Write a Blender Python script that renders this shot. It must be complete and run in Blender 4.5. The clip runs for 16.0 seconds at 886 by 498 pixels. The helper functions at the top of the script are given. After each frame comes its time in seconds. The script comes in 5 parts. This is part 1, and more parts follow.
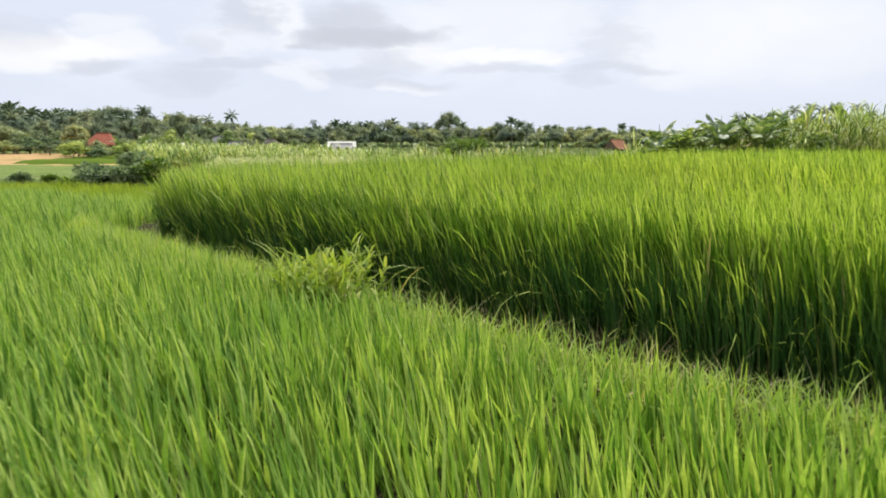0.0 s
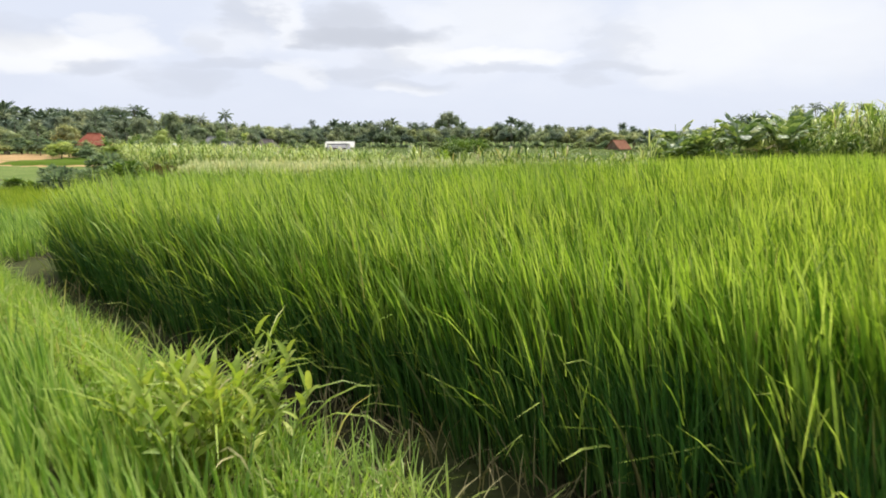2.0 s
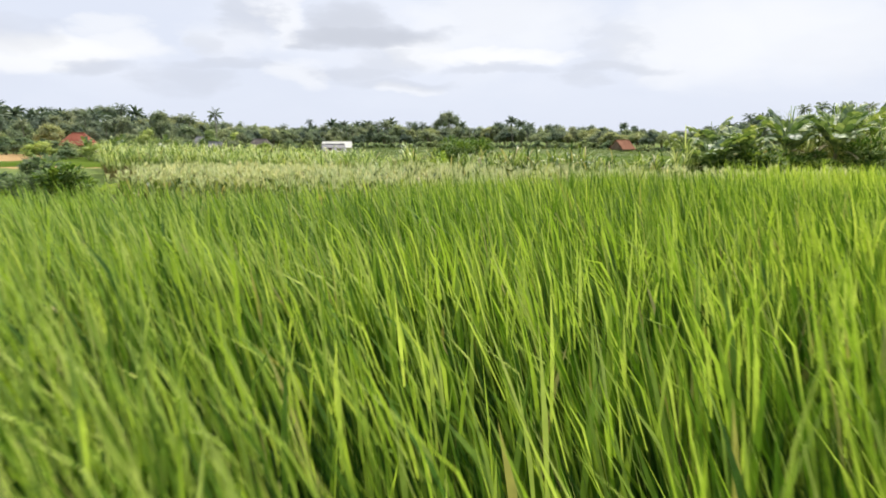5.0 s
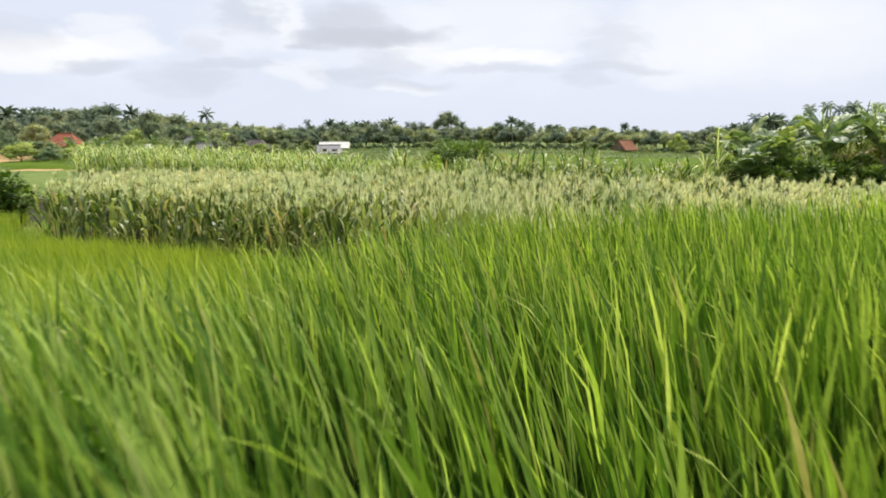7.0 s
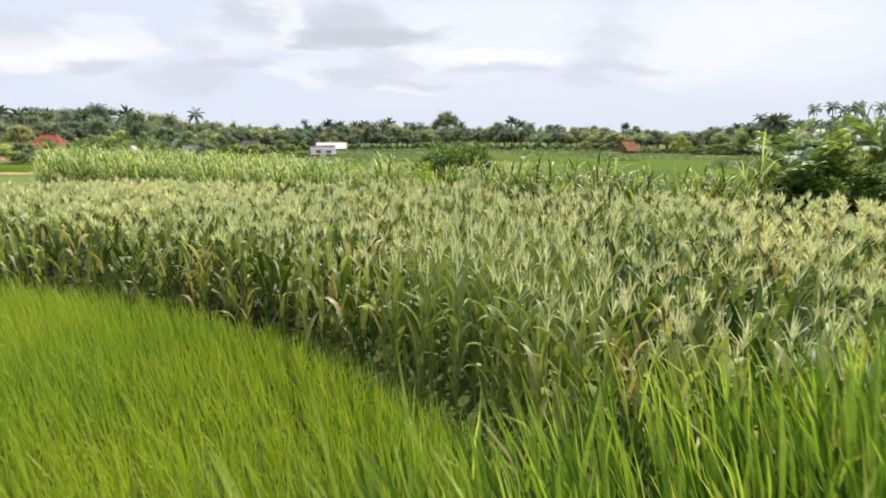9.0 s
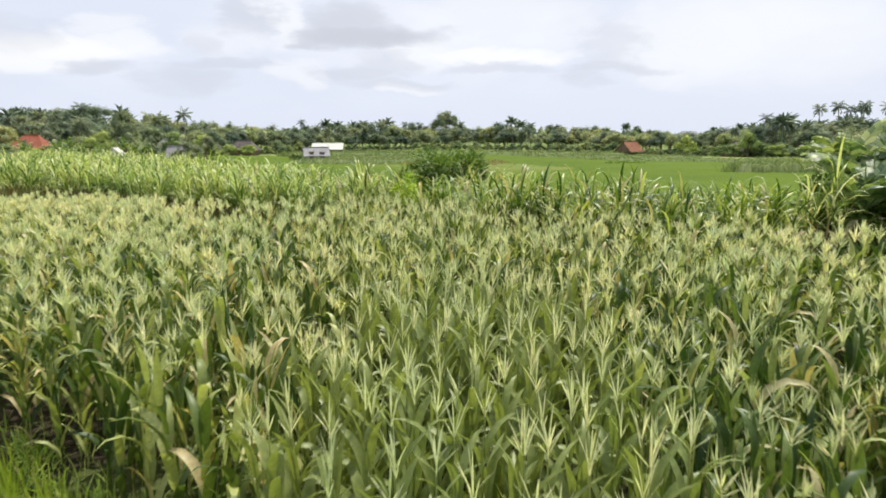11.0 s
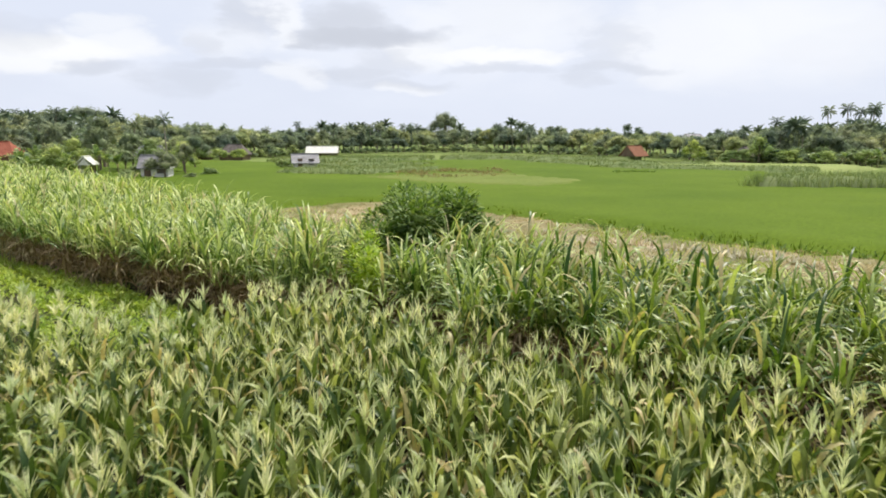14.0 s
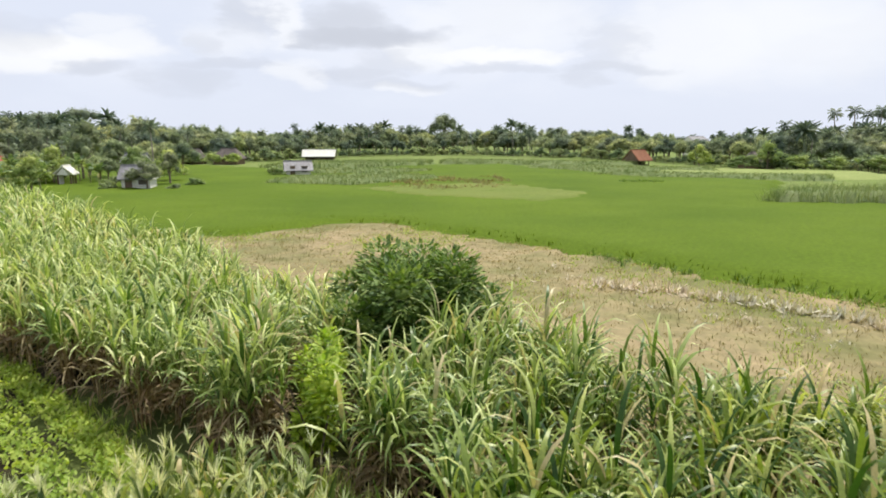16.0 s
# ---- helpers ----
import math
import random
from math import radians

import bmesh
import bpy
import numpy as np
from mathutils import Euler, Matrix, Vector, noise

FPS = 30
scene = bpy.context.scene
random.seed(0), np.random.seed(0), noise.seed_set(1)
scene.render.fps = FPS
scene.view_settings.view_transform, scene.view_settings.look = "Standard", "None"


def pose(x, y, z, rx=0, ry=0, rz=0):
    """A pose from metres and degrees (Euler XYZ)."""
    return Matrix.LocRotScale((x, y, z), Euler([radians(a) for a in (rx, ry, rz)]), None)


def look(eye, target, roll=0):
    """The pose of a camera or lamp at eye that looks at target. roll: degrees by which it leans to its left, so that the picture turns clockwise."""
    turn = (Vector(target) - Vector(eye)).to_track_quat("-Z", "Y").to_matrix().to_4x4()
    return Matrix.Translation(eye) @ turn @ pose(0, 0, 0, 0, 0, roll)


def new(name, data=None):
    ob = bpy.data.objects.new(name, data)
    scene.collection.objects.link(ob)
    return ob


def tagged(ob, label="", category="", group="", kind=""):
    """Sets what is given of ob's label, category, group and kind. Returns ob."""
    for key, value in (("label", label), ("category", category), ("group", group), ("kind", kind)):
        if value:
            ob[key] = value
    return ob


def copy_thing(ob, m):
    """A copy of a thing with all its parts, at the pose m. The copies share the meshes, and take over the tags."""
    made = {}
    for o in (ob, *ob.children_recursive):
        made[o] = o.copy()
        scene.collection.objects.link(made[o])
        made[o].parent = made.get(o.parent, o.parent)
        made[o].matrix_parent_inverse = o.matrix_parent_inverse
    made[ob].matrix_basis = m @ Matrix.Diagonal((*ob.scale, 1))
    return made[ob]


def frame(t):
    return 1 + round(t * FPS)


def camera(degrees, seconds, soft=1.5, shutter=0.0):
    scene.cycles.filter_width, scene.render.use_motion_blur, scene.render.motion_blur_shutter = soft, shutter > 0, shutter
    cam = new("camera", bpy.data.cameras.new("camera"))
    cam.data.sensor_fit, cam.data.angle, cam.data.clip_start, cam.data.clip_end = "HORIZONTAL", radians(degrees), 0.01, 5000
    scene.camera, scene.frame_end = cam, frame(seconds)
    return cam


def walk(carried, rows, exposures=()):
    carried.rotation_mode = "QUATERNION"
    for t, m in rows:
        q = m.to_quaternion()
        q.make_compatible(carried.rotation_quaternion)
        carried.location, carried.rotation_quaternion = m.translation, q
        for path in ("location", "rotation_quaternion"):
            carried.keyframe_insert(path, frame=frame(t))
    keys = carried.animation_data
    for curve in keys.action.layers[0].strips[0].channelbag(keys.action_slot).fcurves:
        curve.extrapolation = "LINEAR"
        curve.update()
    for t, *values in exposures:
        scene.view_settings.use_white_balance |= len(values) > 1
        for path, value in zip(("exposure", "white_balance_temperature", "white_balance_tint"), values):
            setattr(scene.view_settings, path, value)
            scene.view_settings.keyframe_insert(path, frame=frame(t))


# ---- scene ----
# camera: a small drone gliding forward and climbing
cam = camera(70.0, 16.0, soft=1.8, shutter=0.3)
FLIGHT = [
    (0, 0.000, -0.000, 1.600, -2.627),
    (0.5, 0.103, 0.776, 1.617, -2.630),
    (1, 0.193, 1.567, 1.659, -2.633),
    (2, 0.298, 3.211, 1.658, -2.640),
    (3, 0.397, 4.956, 1.681, -2.646),
    (4, 0.537, 6.756, 1.666, -2.652),
    (5, 0.718, 8.614, 1.649, -2.659),
    (6, 0.934, 10.549, 1.690, -2.665),
    (7, 1.184, 12.563, 1.779, -2.671),
    (8, 1.479, 14.649, 1.881, -2.678),
    (9, 1.804, 16.804, 1.971, -2.684),
    (10, 2.135, 19.024, 2.046, -2.690),
    (11, 2.475, 21.303, 2.176, -2.696),
    (12, 2.841, 23.605, 2.400, -2.703),
    (13, 3.172, 25.934, 2.766, -2.709),
    (14, 3.450, 28.291, 3.284, -2.715),
    (15, 3.694, 30.638, 3.820, -2.722),
    (16, 3.913, 32.983, 4.406, -2.728),
]
walk(cam, [(t, pose(x, y, z, 90 - 9.780, 0, yaw)) for t, x, y, z, yaw in FLIGHT])

# ---- light: hazy sun ahead and to the right, broken cloud ----
SUN_ELEV, SUN_AZ = radians(60), radians(30)   # azimuth from +y towards +x
sun_data = bpy.data.lights.new("sun", "SUN")
sun_data.energy, sun_data.angle, sun_data.color = 5.0, radians(1.2), (1.0, 0.95, 0.86)
sun = new("sun", sun_data)
sun_dir = Vector((math.sin(SUN_AZ) * math.cos(SUN_ELEV), math.cos(SUN_AZ) * math.cos(SUN_ELEV), math.sin(SUN_ELEV)))
sun.matrix_world = look(sun_dir * 100, (0, 0, 0))


def link(nt, a, b):
    nt.links.new(a, b)


def node(nt, kind, **props):
    n = nt.nodes.new(kind)
    for k, v in props.items():
        if k == "operation":
            n.operation = v
        elif k == "blend_type":
            n.blend_type = v
        elif k == "data_type":
            n.data_type = v
    return n


def math_node(nt, op, a, b=None):
    n = node(nt, "ShaderNodeMath", operation=op)
    for i, v in enumerate((a, b)):
        if v is None:
            continue
        if isinstance(v, (int, float)):
            n.inputs[i].default_value = v
        else:
            link(nt, v, n.inputs[i])
    return n.outputs[0]


def noise_node(nt, vector, scale, detail=4.0, rough=0.55):
    n = nt.nodes.new("ShaderNodeTexNoise")
    n.inputs["Scale"].default_value, n.inputs["Detail"].default_value, n.inputs["Roughness"].default_value = scale, detail, rough
    link(nt, vector, n.inputs["Vector"])
    return n.outputs["Fac"]


def ramp_node(nt, fac, stops):
    n = nt.nodes.new("ShaderNodeValToRGB")
    e = n.color_ramp.elements
    while len(e) < len(stops):
        e.new(0.5)
    for el, (p, c) in zip(e, stops):
        el.position, el.color = p, (*c, 1)
    link(nt, fac, n.inputs["Fac"])
    return n.outputs["Color"]


def mix_node(nt, fac, a, b, blend="MIX"):
    n = nt.nodes.new("ShaderNodeMix")
    n.data_type, n.blend_type = "RGBA", blend
    for sock, v in ((n.inputs[0], fac), (n.inputs[6], a), (n.inputs[7], b)):
        if isinstance(v, tuple):
            sock.default_value = (*v, 1)
        elif isinstance(v, (int, float)):
            sock.default_value = v
        else:
            link(nt, v, sock)
    return n.outputs[2]


# cloud banks ahead: bearing and height as tangents, half width, half height, strength
GREY_BANKS = [(-0.076, 0.156, 0.098, 0.016, 1.0), (-0.105, 0.176, 0.051, 0.023, 0.75), (-0.161, 0.149, 0.034, 0.007, 0.8), (-0.251, 0.189, 0.035, 0.026, 0.55), (-0.463, 0.108, 0.062, 0.009, 0.55), (-0.28, 0.112, 0.08, 0.007, 0.45), (-0.34, 0.089, 0.055, 0.02, 0.45),
              (-0.304, 0.14, 0.027, 0.015, 0.35), (-0.077, 0.102, 0.06, 0.012, 0.5), (-0.043, 0.119, 0.043, 0.018, 0.4), (-0.026, 0.087, 0.074, 0.008, 0.45), (0.135, 0.111, 0.079, 0.007, 0.4), (0.315, 0.109, 0.067, 0.008, 0.5), (0.309, 0.144, 0.037, 0.033, 0.35),
              (0.262, 0.095, 0.04, 0.012, 0.4), (-0.589, 0.152, 0.057, 0.021, 0.35)]
WHITE_BANKS = [(-0.518, 0.135, 0.115, 0.018, 0.95), (-0.577, 0.12, 0.065, 0.015, 0.8), (-0.431, 0.147, 0.045, 0.014, 0.65), (-0.462, 0.167, 0.049, 0.011, 0.5), (-0.278, 0.147, 0.05, 0.024, 0.4), (-0.201, 0.181, 0.025, 0.036, 0.55), (-0.171, 0.1, 0.038, 0.017, 0.5),
               (0.013, 0.138, 0.052, 0.021, 0.6), (0.13, 0.13, 0.1, 0.01, 0.95), (-0.0, 0.079, 0.035, 0.007, 0.5), (0.455, 0.153, 0.126, 0.058, 0.65), (0.607, 0.163, 0.182, 0.058, 0.55), (0.146, 0.18, 0.121, 0.041, 0.5), (0.405, 0.102, 0.04, 0.019, 0.5)]


def make_world():
    w = bpy.data.worlds.new("sky")
    scene.world = w
    w.use_nodes = True
    nt = w.node_tree
    nt.nodes.clear()
    out, bg = nt.nodes.new("ShaderNodeOutputWorld"), nt.nodes.new("ShaderNodeBackground")
    sky = nt.nodes.new("ShaderNodeTexSky")
    sky.sky_type, sky.sun_disc = "NISHITA", False
    sky.sun_elevation, sky.sun_rotation = SUN_ELEV, SUN_AZ
    sky.air_density, sky.dust_density = 1.0, 2.0
    tc = nt.nodes.new("ShaderNodeTexCoord")
    sep = nt.nodes.new("ShaderNodeSeparateXYZ")
    link(nt, tc.outputs["Generated"], sep.inputs[0])
    # banks of cloud, wider than tall
    mp = nt.nodes.new("ShaderNodeMapping")
    mp.inputs["Scale"].default_value, mp.inputs["Location"].default_value = (1.0, 1.0, 2.6), (0.7, 0.2, 1.3)
    link(nt, tc.outputs["Generated"], mp.inputs["Vector"])
    cover = noise_node(nt, mp.outputs[0], 3.4, 6.0, 0.5)
    grey = noise_node(nt, mp.outputs[0], 4.6, 5.0, 0.48)
    cloud = ramp_node(nt, grey, [(0.38, (0.99, 1.0, 1.04)), (0.5, (0.90, 0.94, 1.03)), (0.57, (0.72, 0.77, 0.89)), (0.70, (0.60, 0.64, 0.75))])
    clear = mix_node(nt, 1.0, sky.outputs["Color"], (0.09, 0.085, 0.08), "MULTIPLY")
    clear = mix_node(nt, 0.8, clear, (0.74, 0.81, 1.0))
    amount = ramp_node(nt, cover, [(0.36, (0, 0, 0)), (0.55, (1, 1, 1))])
    low = ramp_node(nt, sep.outputs[2], [(0.03, (0.15, 0.15, 0.15)), (0.13, (1, 1, 1))])
    both = mix_node(nt, mix_node(nt, 1.0, amount, low, "MULTIPLY"), clear, cloud)
    # the banks: ellipses with edges torn by noise
    ahead = nt.nodes.new("ShaderNodeMapRange")
    ahead.inputs["From Min"].default_value, ahead.inputs["From Max"].default_value = 0.25, 0.55
    link(nt, sep.outputs[1], ahead.inputs["Value"])
    far_y = math_node(nt, "MAXIMUM", sep.outputs[1], 0.1)
    tear = noise_node(nt, mp.outputs[0], 14.0, 4.0, 0.55)
    tear2 = noise_node(nt, mp.outputs[0], 9.0, 4.0, 0.55)
    u = math_node(nt, "ADD", math_node(nt, "DIVIDE", sep.outputs[0], far_y), math_node(nt, "MULTIPLY", math_node(nt, "SUBTRACT", tear, 0.5), 0.15))
    v = math_node(nt, "ADD", math_node(nt, "DIVIDE", sep.outputs[2], far_y), math_node(nt, "MULTIPLY", math_node(nt, "SUBTRACT", tear2, 0.5), 0.05))

    def banks(rows):
        total = None
        for u0, v0, w, h, strength in rows:
            du = math_node(nt, "DIVIDE", math_node(nt, "SUBTRACT", u, u0), w)
            dv = math_node(nt, "DIVIDE", math_node(nt, "SUBTRACT", v, v0), h)
            r = math_node(nt, "ADD", math_node(nt, "MULTIPLY", du, du), math_node(nt, "MULTIPLY", dv, dv))
            soft = nt.nodes.new("ShaderNodeMapRange")
            soft.interpolation_type = "SMOOTHSTEP"
            for key, val in (("From Min", 2.4), ("From Max", 0.0), ("To Min", 0.0), ("To Max", strength)):
                soft.inputs[key].default_value = val
            link(nt, r, soft.inputs["Value"])
            total = soft.outputs[0] if total is None else math_node(nt, "MAXIMUM", total, soft.outputs[0])
        return math_node(nt, "MULTIPLY", total, ahead.outputs[0])

    even = math_node(nt, "MULTIPLY", ahead.outputs[0], 0.75)
    both = mix_node(nt, even, both, (0.80, 0.85, 0.97))
    both = mix_node(nt, banks(WHITE_BANKS), both, (1.0, 1.01, 1.03))
    both = mix_node(nt, banks(GREY_BANKS), both, (0.62, 0.655, 0.74))
    # thin cloud glows round the sun
    dot = nt.nodes.new("ShaderNodeVectorMath")
    dot.operation = "DOT_PRODUCT"
    link(nt, tc.outputs["Generated"], dot.inputs[0])
    dot.inputs[1].default_value = sun_dir
    glow = math_node(nt, "MULTIPLY", math_node(nt, "POWER", math_node(nt, "MAXIMUM", dot.outputs["Value"], 0.0), 5.0), 0.5)
    both = mix_node(nt, glow, both, (1.1, 1.1, 1.1))
    link(nt, both, bg.inputs["Color"])
    bg.inputs["Strength"].default_value = 1.0
    link(nt, bg.outputs[0], out.inputs["Surface"])


make_world()


# ---- materials ----
def new_material(name):
    m = bpy.data.materials.new(name)
    m.use_nodes = True
    nt = m.node_tree
    nt.nodes.clear()
    return m, nt, nt.nodes.new("ShaderNodeOutputMaterial")


def leaf_material(name, dark, mid, light, rough=0.45, translucent=0.35, patch=0.35, dry=None, dry_share=0.0, per_object=False, tint=(1.25, 1.3, 0.55)):
    """A thin leaf: reflects and lets light through, each blade of its own tone, with patches over the field."""
    m, nt, out = new_material(name)
    geo = nt.nodes.new("ShaderNodeNewGeometry")
    rnd = geo.outputs["Random Per Island"]
    stops = [(0.0, dark), (0.5, mid), (1.0, light)]
    if dry:
        stops = [(0.0, dark), (0.45, mid), (0.97 - dry_share, light), (1.0 - dry_share, dry)]
    col = ramp_node(nt, rnd, stops)
    if per_object:
        own = nt.nodes.new("ShaderNodeObjectInfo").outputs["Random"]
        col = mix_node(nt, 1.0, col, ramp_node(nt, own, [(0.0, (0.66, 0.74, 0.8)), (0.35, (0.95, 0.99, 0.98)), (0.75, (1.24, 1.2, 1.0)), (1.0, (1.42, 1.32, 1.06))]), "MULTIPLY")
    pos = geo.outputs["Position"]
    big = noise_node(nt, pos, patch, 3.0)
    tone = ramp_node(nt, big, [(0.3, (0.78, 0.86, 0.8)), (0.7, (1.2, 1.1, 1.0))])
    col = mix_node(nt, 1.0, col, tone, "MULTIPLY")
    fine = noise_node(nt, pos, 26.0, 2.0)
    col = mix_node(nt, 1.0, col, ramp_node(nt, fine, [(0.3, (0.84, 0.84, 0.84)), (0.7, (1.14, 1.14, 1.14))]), "MULTIPLY")
    b = nt.nodes.new("ShaderNodeBsdfPrincipled")
    b.inputs["Roughness"].default_value = rough
    b.inputs["Specular IOR Level"].default_value = 0.3
    link(nt, col, b.inputs["Base Color"])
    t = nt.nodes.new("ShaderNodeBsdfTranslucent")
    link(nt, mix_node(nt, 1.0, col, tint, "MULTIPLY"), t.inputs["Color"])
    mx = nt.nodes.new("ShaderNodeMixShader")
    mx.inputs[0].default_value = translucent
    link(nt, b.outputs[0], mx.inputs[1])
    link(nt, t.outputs[0], mx.inputs[2])
    link(nt, mx.outputs[0], out.inputs["Surface"])
    return m


def solid_material(name, a, b_col, scale=3.0, rough=0.8, bump=0.3, fine=30.0, stretch=(1, 1, 1), metal=0.0):
    """A rough solid: two tones by noise at two scales, fine relief."""
    m, nt, out = new_material(name)
    tc = nt.nodes.new("ShaderNodeTexCoord")
    mp = nt.nodes.new("ShaderNodeMapping")
    mp.inputs["Scale"].default_value = stretch
    link(nt, tc.outputs["Object"], mp.inputs["Vector"])
    vec = mp.outputs[0]
    n1, n2 = noise_node(nt, vec, scale, 5.0), noise_node(nt, vec, fine, 4.0)
    col = mix_node(nt, ramp_node(nt, n1, [(0.32, (0, 0, 0)), (0.68, (1, 1, 1))]), a, b_col)
    col = mix_node(nt, 1.0, col, ramp_node(nt, n2, [(0.3, (0.75, 0.75, 0.75)), (0.7, (1.15, 1.15, 1.15))]), "MULTIPLY")
    p = nt.nodes.new("ShaderNodeBsdfPrincipled")
    p.inputs["Roughness"].default_value, p.inputs["Metallic"].default_value = rough, metal
    p.inputs["Specular IOR Level"].default_value = 0.5 if rough < 0.85 else 0.1
    link(nt, col, p.inputs["Base Color"])
    bp = nt.nodes.new("ShaderNodeBump")
    bp.inputs["Strength"].default_value, bp.inputs["Distance"].default_value = bump, 0.05
    link(nt, n2, bp.inputs["Height"])
    link(nt, bp.outputs[0], p.inputs["Normal"])
    link(nt, p.outputs[0], out.inputs["Surface"])
    return m


# tall rice: sun on top and shade below painted as light and dark blades
M_RICE_TALL = leaf_material("sunlit_rice_flag_leaf", (0.048, 0.122, 0.013), (0.162, 0.278, 0.034), (0.36, 0.468, 0.10), 0.4, 0.24, 0.3, (0.5, 0.44, 0.2), 0.012, tint=(1.15, 1.25, 0.55))
M_RICE_SUN_TIP = leaf_material("sunlit_rice_leaf_tip", (0.28, 0.40, 0.05), (0.42, 0.53, 0.095), (0.59, 0.66, 0.19), 0.5, 0.4, 0.3, tint=(1.15, 1.25, 0.6))
M_RICE_SHADE = leaf_material("shaded_rice_lower_leaf", (0.028, 0.085, 0.02), (0.055, 0.14, 0.03), (0.11, 0.21, 0.05), 0.45, 0.14, 0.4, (0.22, 0.2, 0.09), 0.02)
M_RICE_YOUNG = leaf_material("young_rice_leaf", (0.075, 0.175, 0.03), (0.275, 0.43, 0.09), (0.54, 0.645, 0.21), 0.45, 0.34, 0.4)
M_RICE_LOWER = leaf_material("lower_rice_leaf", (0.19, 0.295, 0.025), (0.305, 0.405, 0.04), (0.44, 0.51, 0.08), 0.55, 0.36, 0.3)
M_RICE_FAR = leaf_material("far_rice_leaf", (0.085, 0.14, 0.009), (0.115, 0.17, 0.012), (0.15, 0.20, 0.016), 0.8, 0.3, 0.05)
M_GRASS = leaf_material("field_grass_leaf", (0.20, 0.32, 0.04), (0.33, 0.44, 0.08), (0.47, 0.54, 0.14), 0.5, 0.36, 0.8, (0.56, 0.50, 0.28), 0.08)
M_BUND = leaf_material("bund_grass_leaf", (0.20, 0.335, 0.05), (0.33, 0.465, 0.10), (0.50, 0.60, 0.19), 0.5, 0.38, 0.8, (0.60, 0.54, 0.31), 0.07)
M_WEED = leaf_material("weed_leaf", (0.20, 0.30, 0.045), (0.33, 0.43, 0.08), (0.48, 0.53, 0.15), 0.5, 0.35, 2.0)
M_DRYSTRAW = leaf_material("dry_straw", (0.20, 0.165, 0.08), (0.30, 0.25, 0.13), (0.42, 0.36, 0.2), 0.8, 0.2, 0.35)
M_LITTER = leaf_material("bleached_straw", (0.46, 0.40, 0.31), (0.62, 0.55, 0.46), (0.78, 0.71, 0.62), 0.85, 0.1, 0.35)
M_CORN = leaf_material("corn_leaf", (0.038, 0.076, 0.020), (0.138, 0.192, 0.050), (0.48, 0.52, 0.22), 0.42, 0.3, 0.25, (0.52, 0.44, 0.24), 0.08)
M_CORN_STALK = leaf_material("corn_stalk", (0.2, 0.26, 0.075), (0.29, 0.34, 0.11), (0.38, 0.40, 0.17), 0.5, 0.1, 0.6)
M_TASSEL = leaf_material("corn_tassel", (0.48, 0.53, 0.27), (0.69, 0.715, 0.42), (0.86, 0.84, 0.58), 0.85, 0.4, 0.5, tint=(1.06, 1.1, 0.82))
# each cane leaf takes one random tone, dark green to very pale
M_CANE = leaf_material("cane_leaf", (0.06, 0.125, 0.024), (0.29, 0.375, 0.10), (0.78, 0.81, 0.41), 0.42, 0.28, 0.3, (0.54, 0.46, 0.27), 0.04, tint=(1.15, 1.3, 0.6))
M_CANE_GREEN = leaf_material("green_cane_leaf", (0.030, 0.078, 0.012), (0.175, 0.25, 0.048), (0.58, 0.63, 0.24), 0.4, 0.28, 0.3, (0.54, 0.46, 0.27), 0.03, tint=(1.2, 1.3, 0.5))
M_CANE_DRY = leaf_material("dry_cane_leaf", (0.14, 0.09, 0.055), (0.27, 0.195, 0.115), (0.46, 0.375, 0.235), 0.7, 0.25, 0.8)
M_BUSH = leaf_material("bush_leaf", (0.05, 0.105, 0.022), (0.125, 0.21, 0.045), (0.28, 0.37, 0.10), 0.6, 0.26, 0.7)
M_SHRUB = leaf_material("shrub_leaf", (0.22, 0.34, 0.035), (0.34, 0.46, 0.055), (0.49, 0.57, 0.10), 0.5, 0.38, 0.9)
M_DEAD_LEAF = leaf_material("dead_banana_leaf", (0.26, 0.23, 0.12), (0.40, 0.37, 0.21), (0.56, 0.52, 0.33), 0.7, 0.25, 0.6)
M_BANANA = leaf_material("banana_leaf", (0.07, 0.12, 0.052), (0.155, 0.222, 0.095), (0.34, 0.405, 0.21), 0.45, 0.32, 0.6, None, 0.0, True, (1.15, 1.2, 0.55))
M_CROP = leaf_material("row_crop_leaf", (0.22, 0.33, 0.045), (0.36, 0.46, 0.08), (0.48, 0.56, 0.14), 0.6, 0.36, 0.5)
M_PALE_CROP = leaf_material("pale_crop_leaf", (0.13, 0.19, 0.075), (0.205, 0.26, 0.12), (0.31, 0.35, 0.18), 0.9, 0.25, 0.12)
# tree and thicket leaves greyed and paled to stand in for distance haze
M_TREE_A = leaf_material("hazed_tree_leaf", (0.16, 0.195, 0.13), (0.27, 0.31, 0.195), (0.42, 0.45, 0.285), 0.9, 0.38, 0.1, None, 0.0, True, (1.08, 1.15, 0.9))
M_THICKET = leaf_material("hazed_thicket_leaf", (0.13, 0.175, 0.10), (0.225, 0.275, 0.15), (0.36, 0.405, 0.23), 0.9, 0.38, 0.12, None, 0.0, True, (1.05, 1.18, 0.9))
M_GARDEN = leaf_material("garden_leaf", (0.16, 0.22, 0.08), (0.27, 0.34, 0.125), (0.44, 0.49, 0.21), 0.8, 0.38, 0.2, None, 0.0, True, (1.1, 1.2, 0.75))
# dark trees and palms carry the same painted haze grey
M_TREE_B = leaf_material("hazed_dark_tree_leaf", (0.115, 0.148, 0.115), (0.195, 0.23, 0.17), (0.31, 0.345, 0.245), 0.9, 0.35, 0.1, None, 0.0, True, (1.08, 1.15, 0.92))
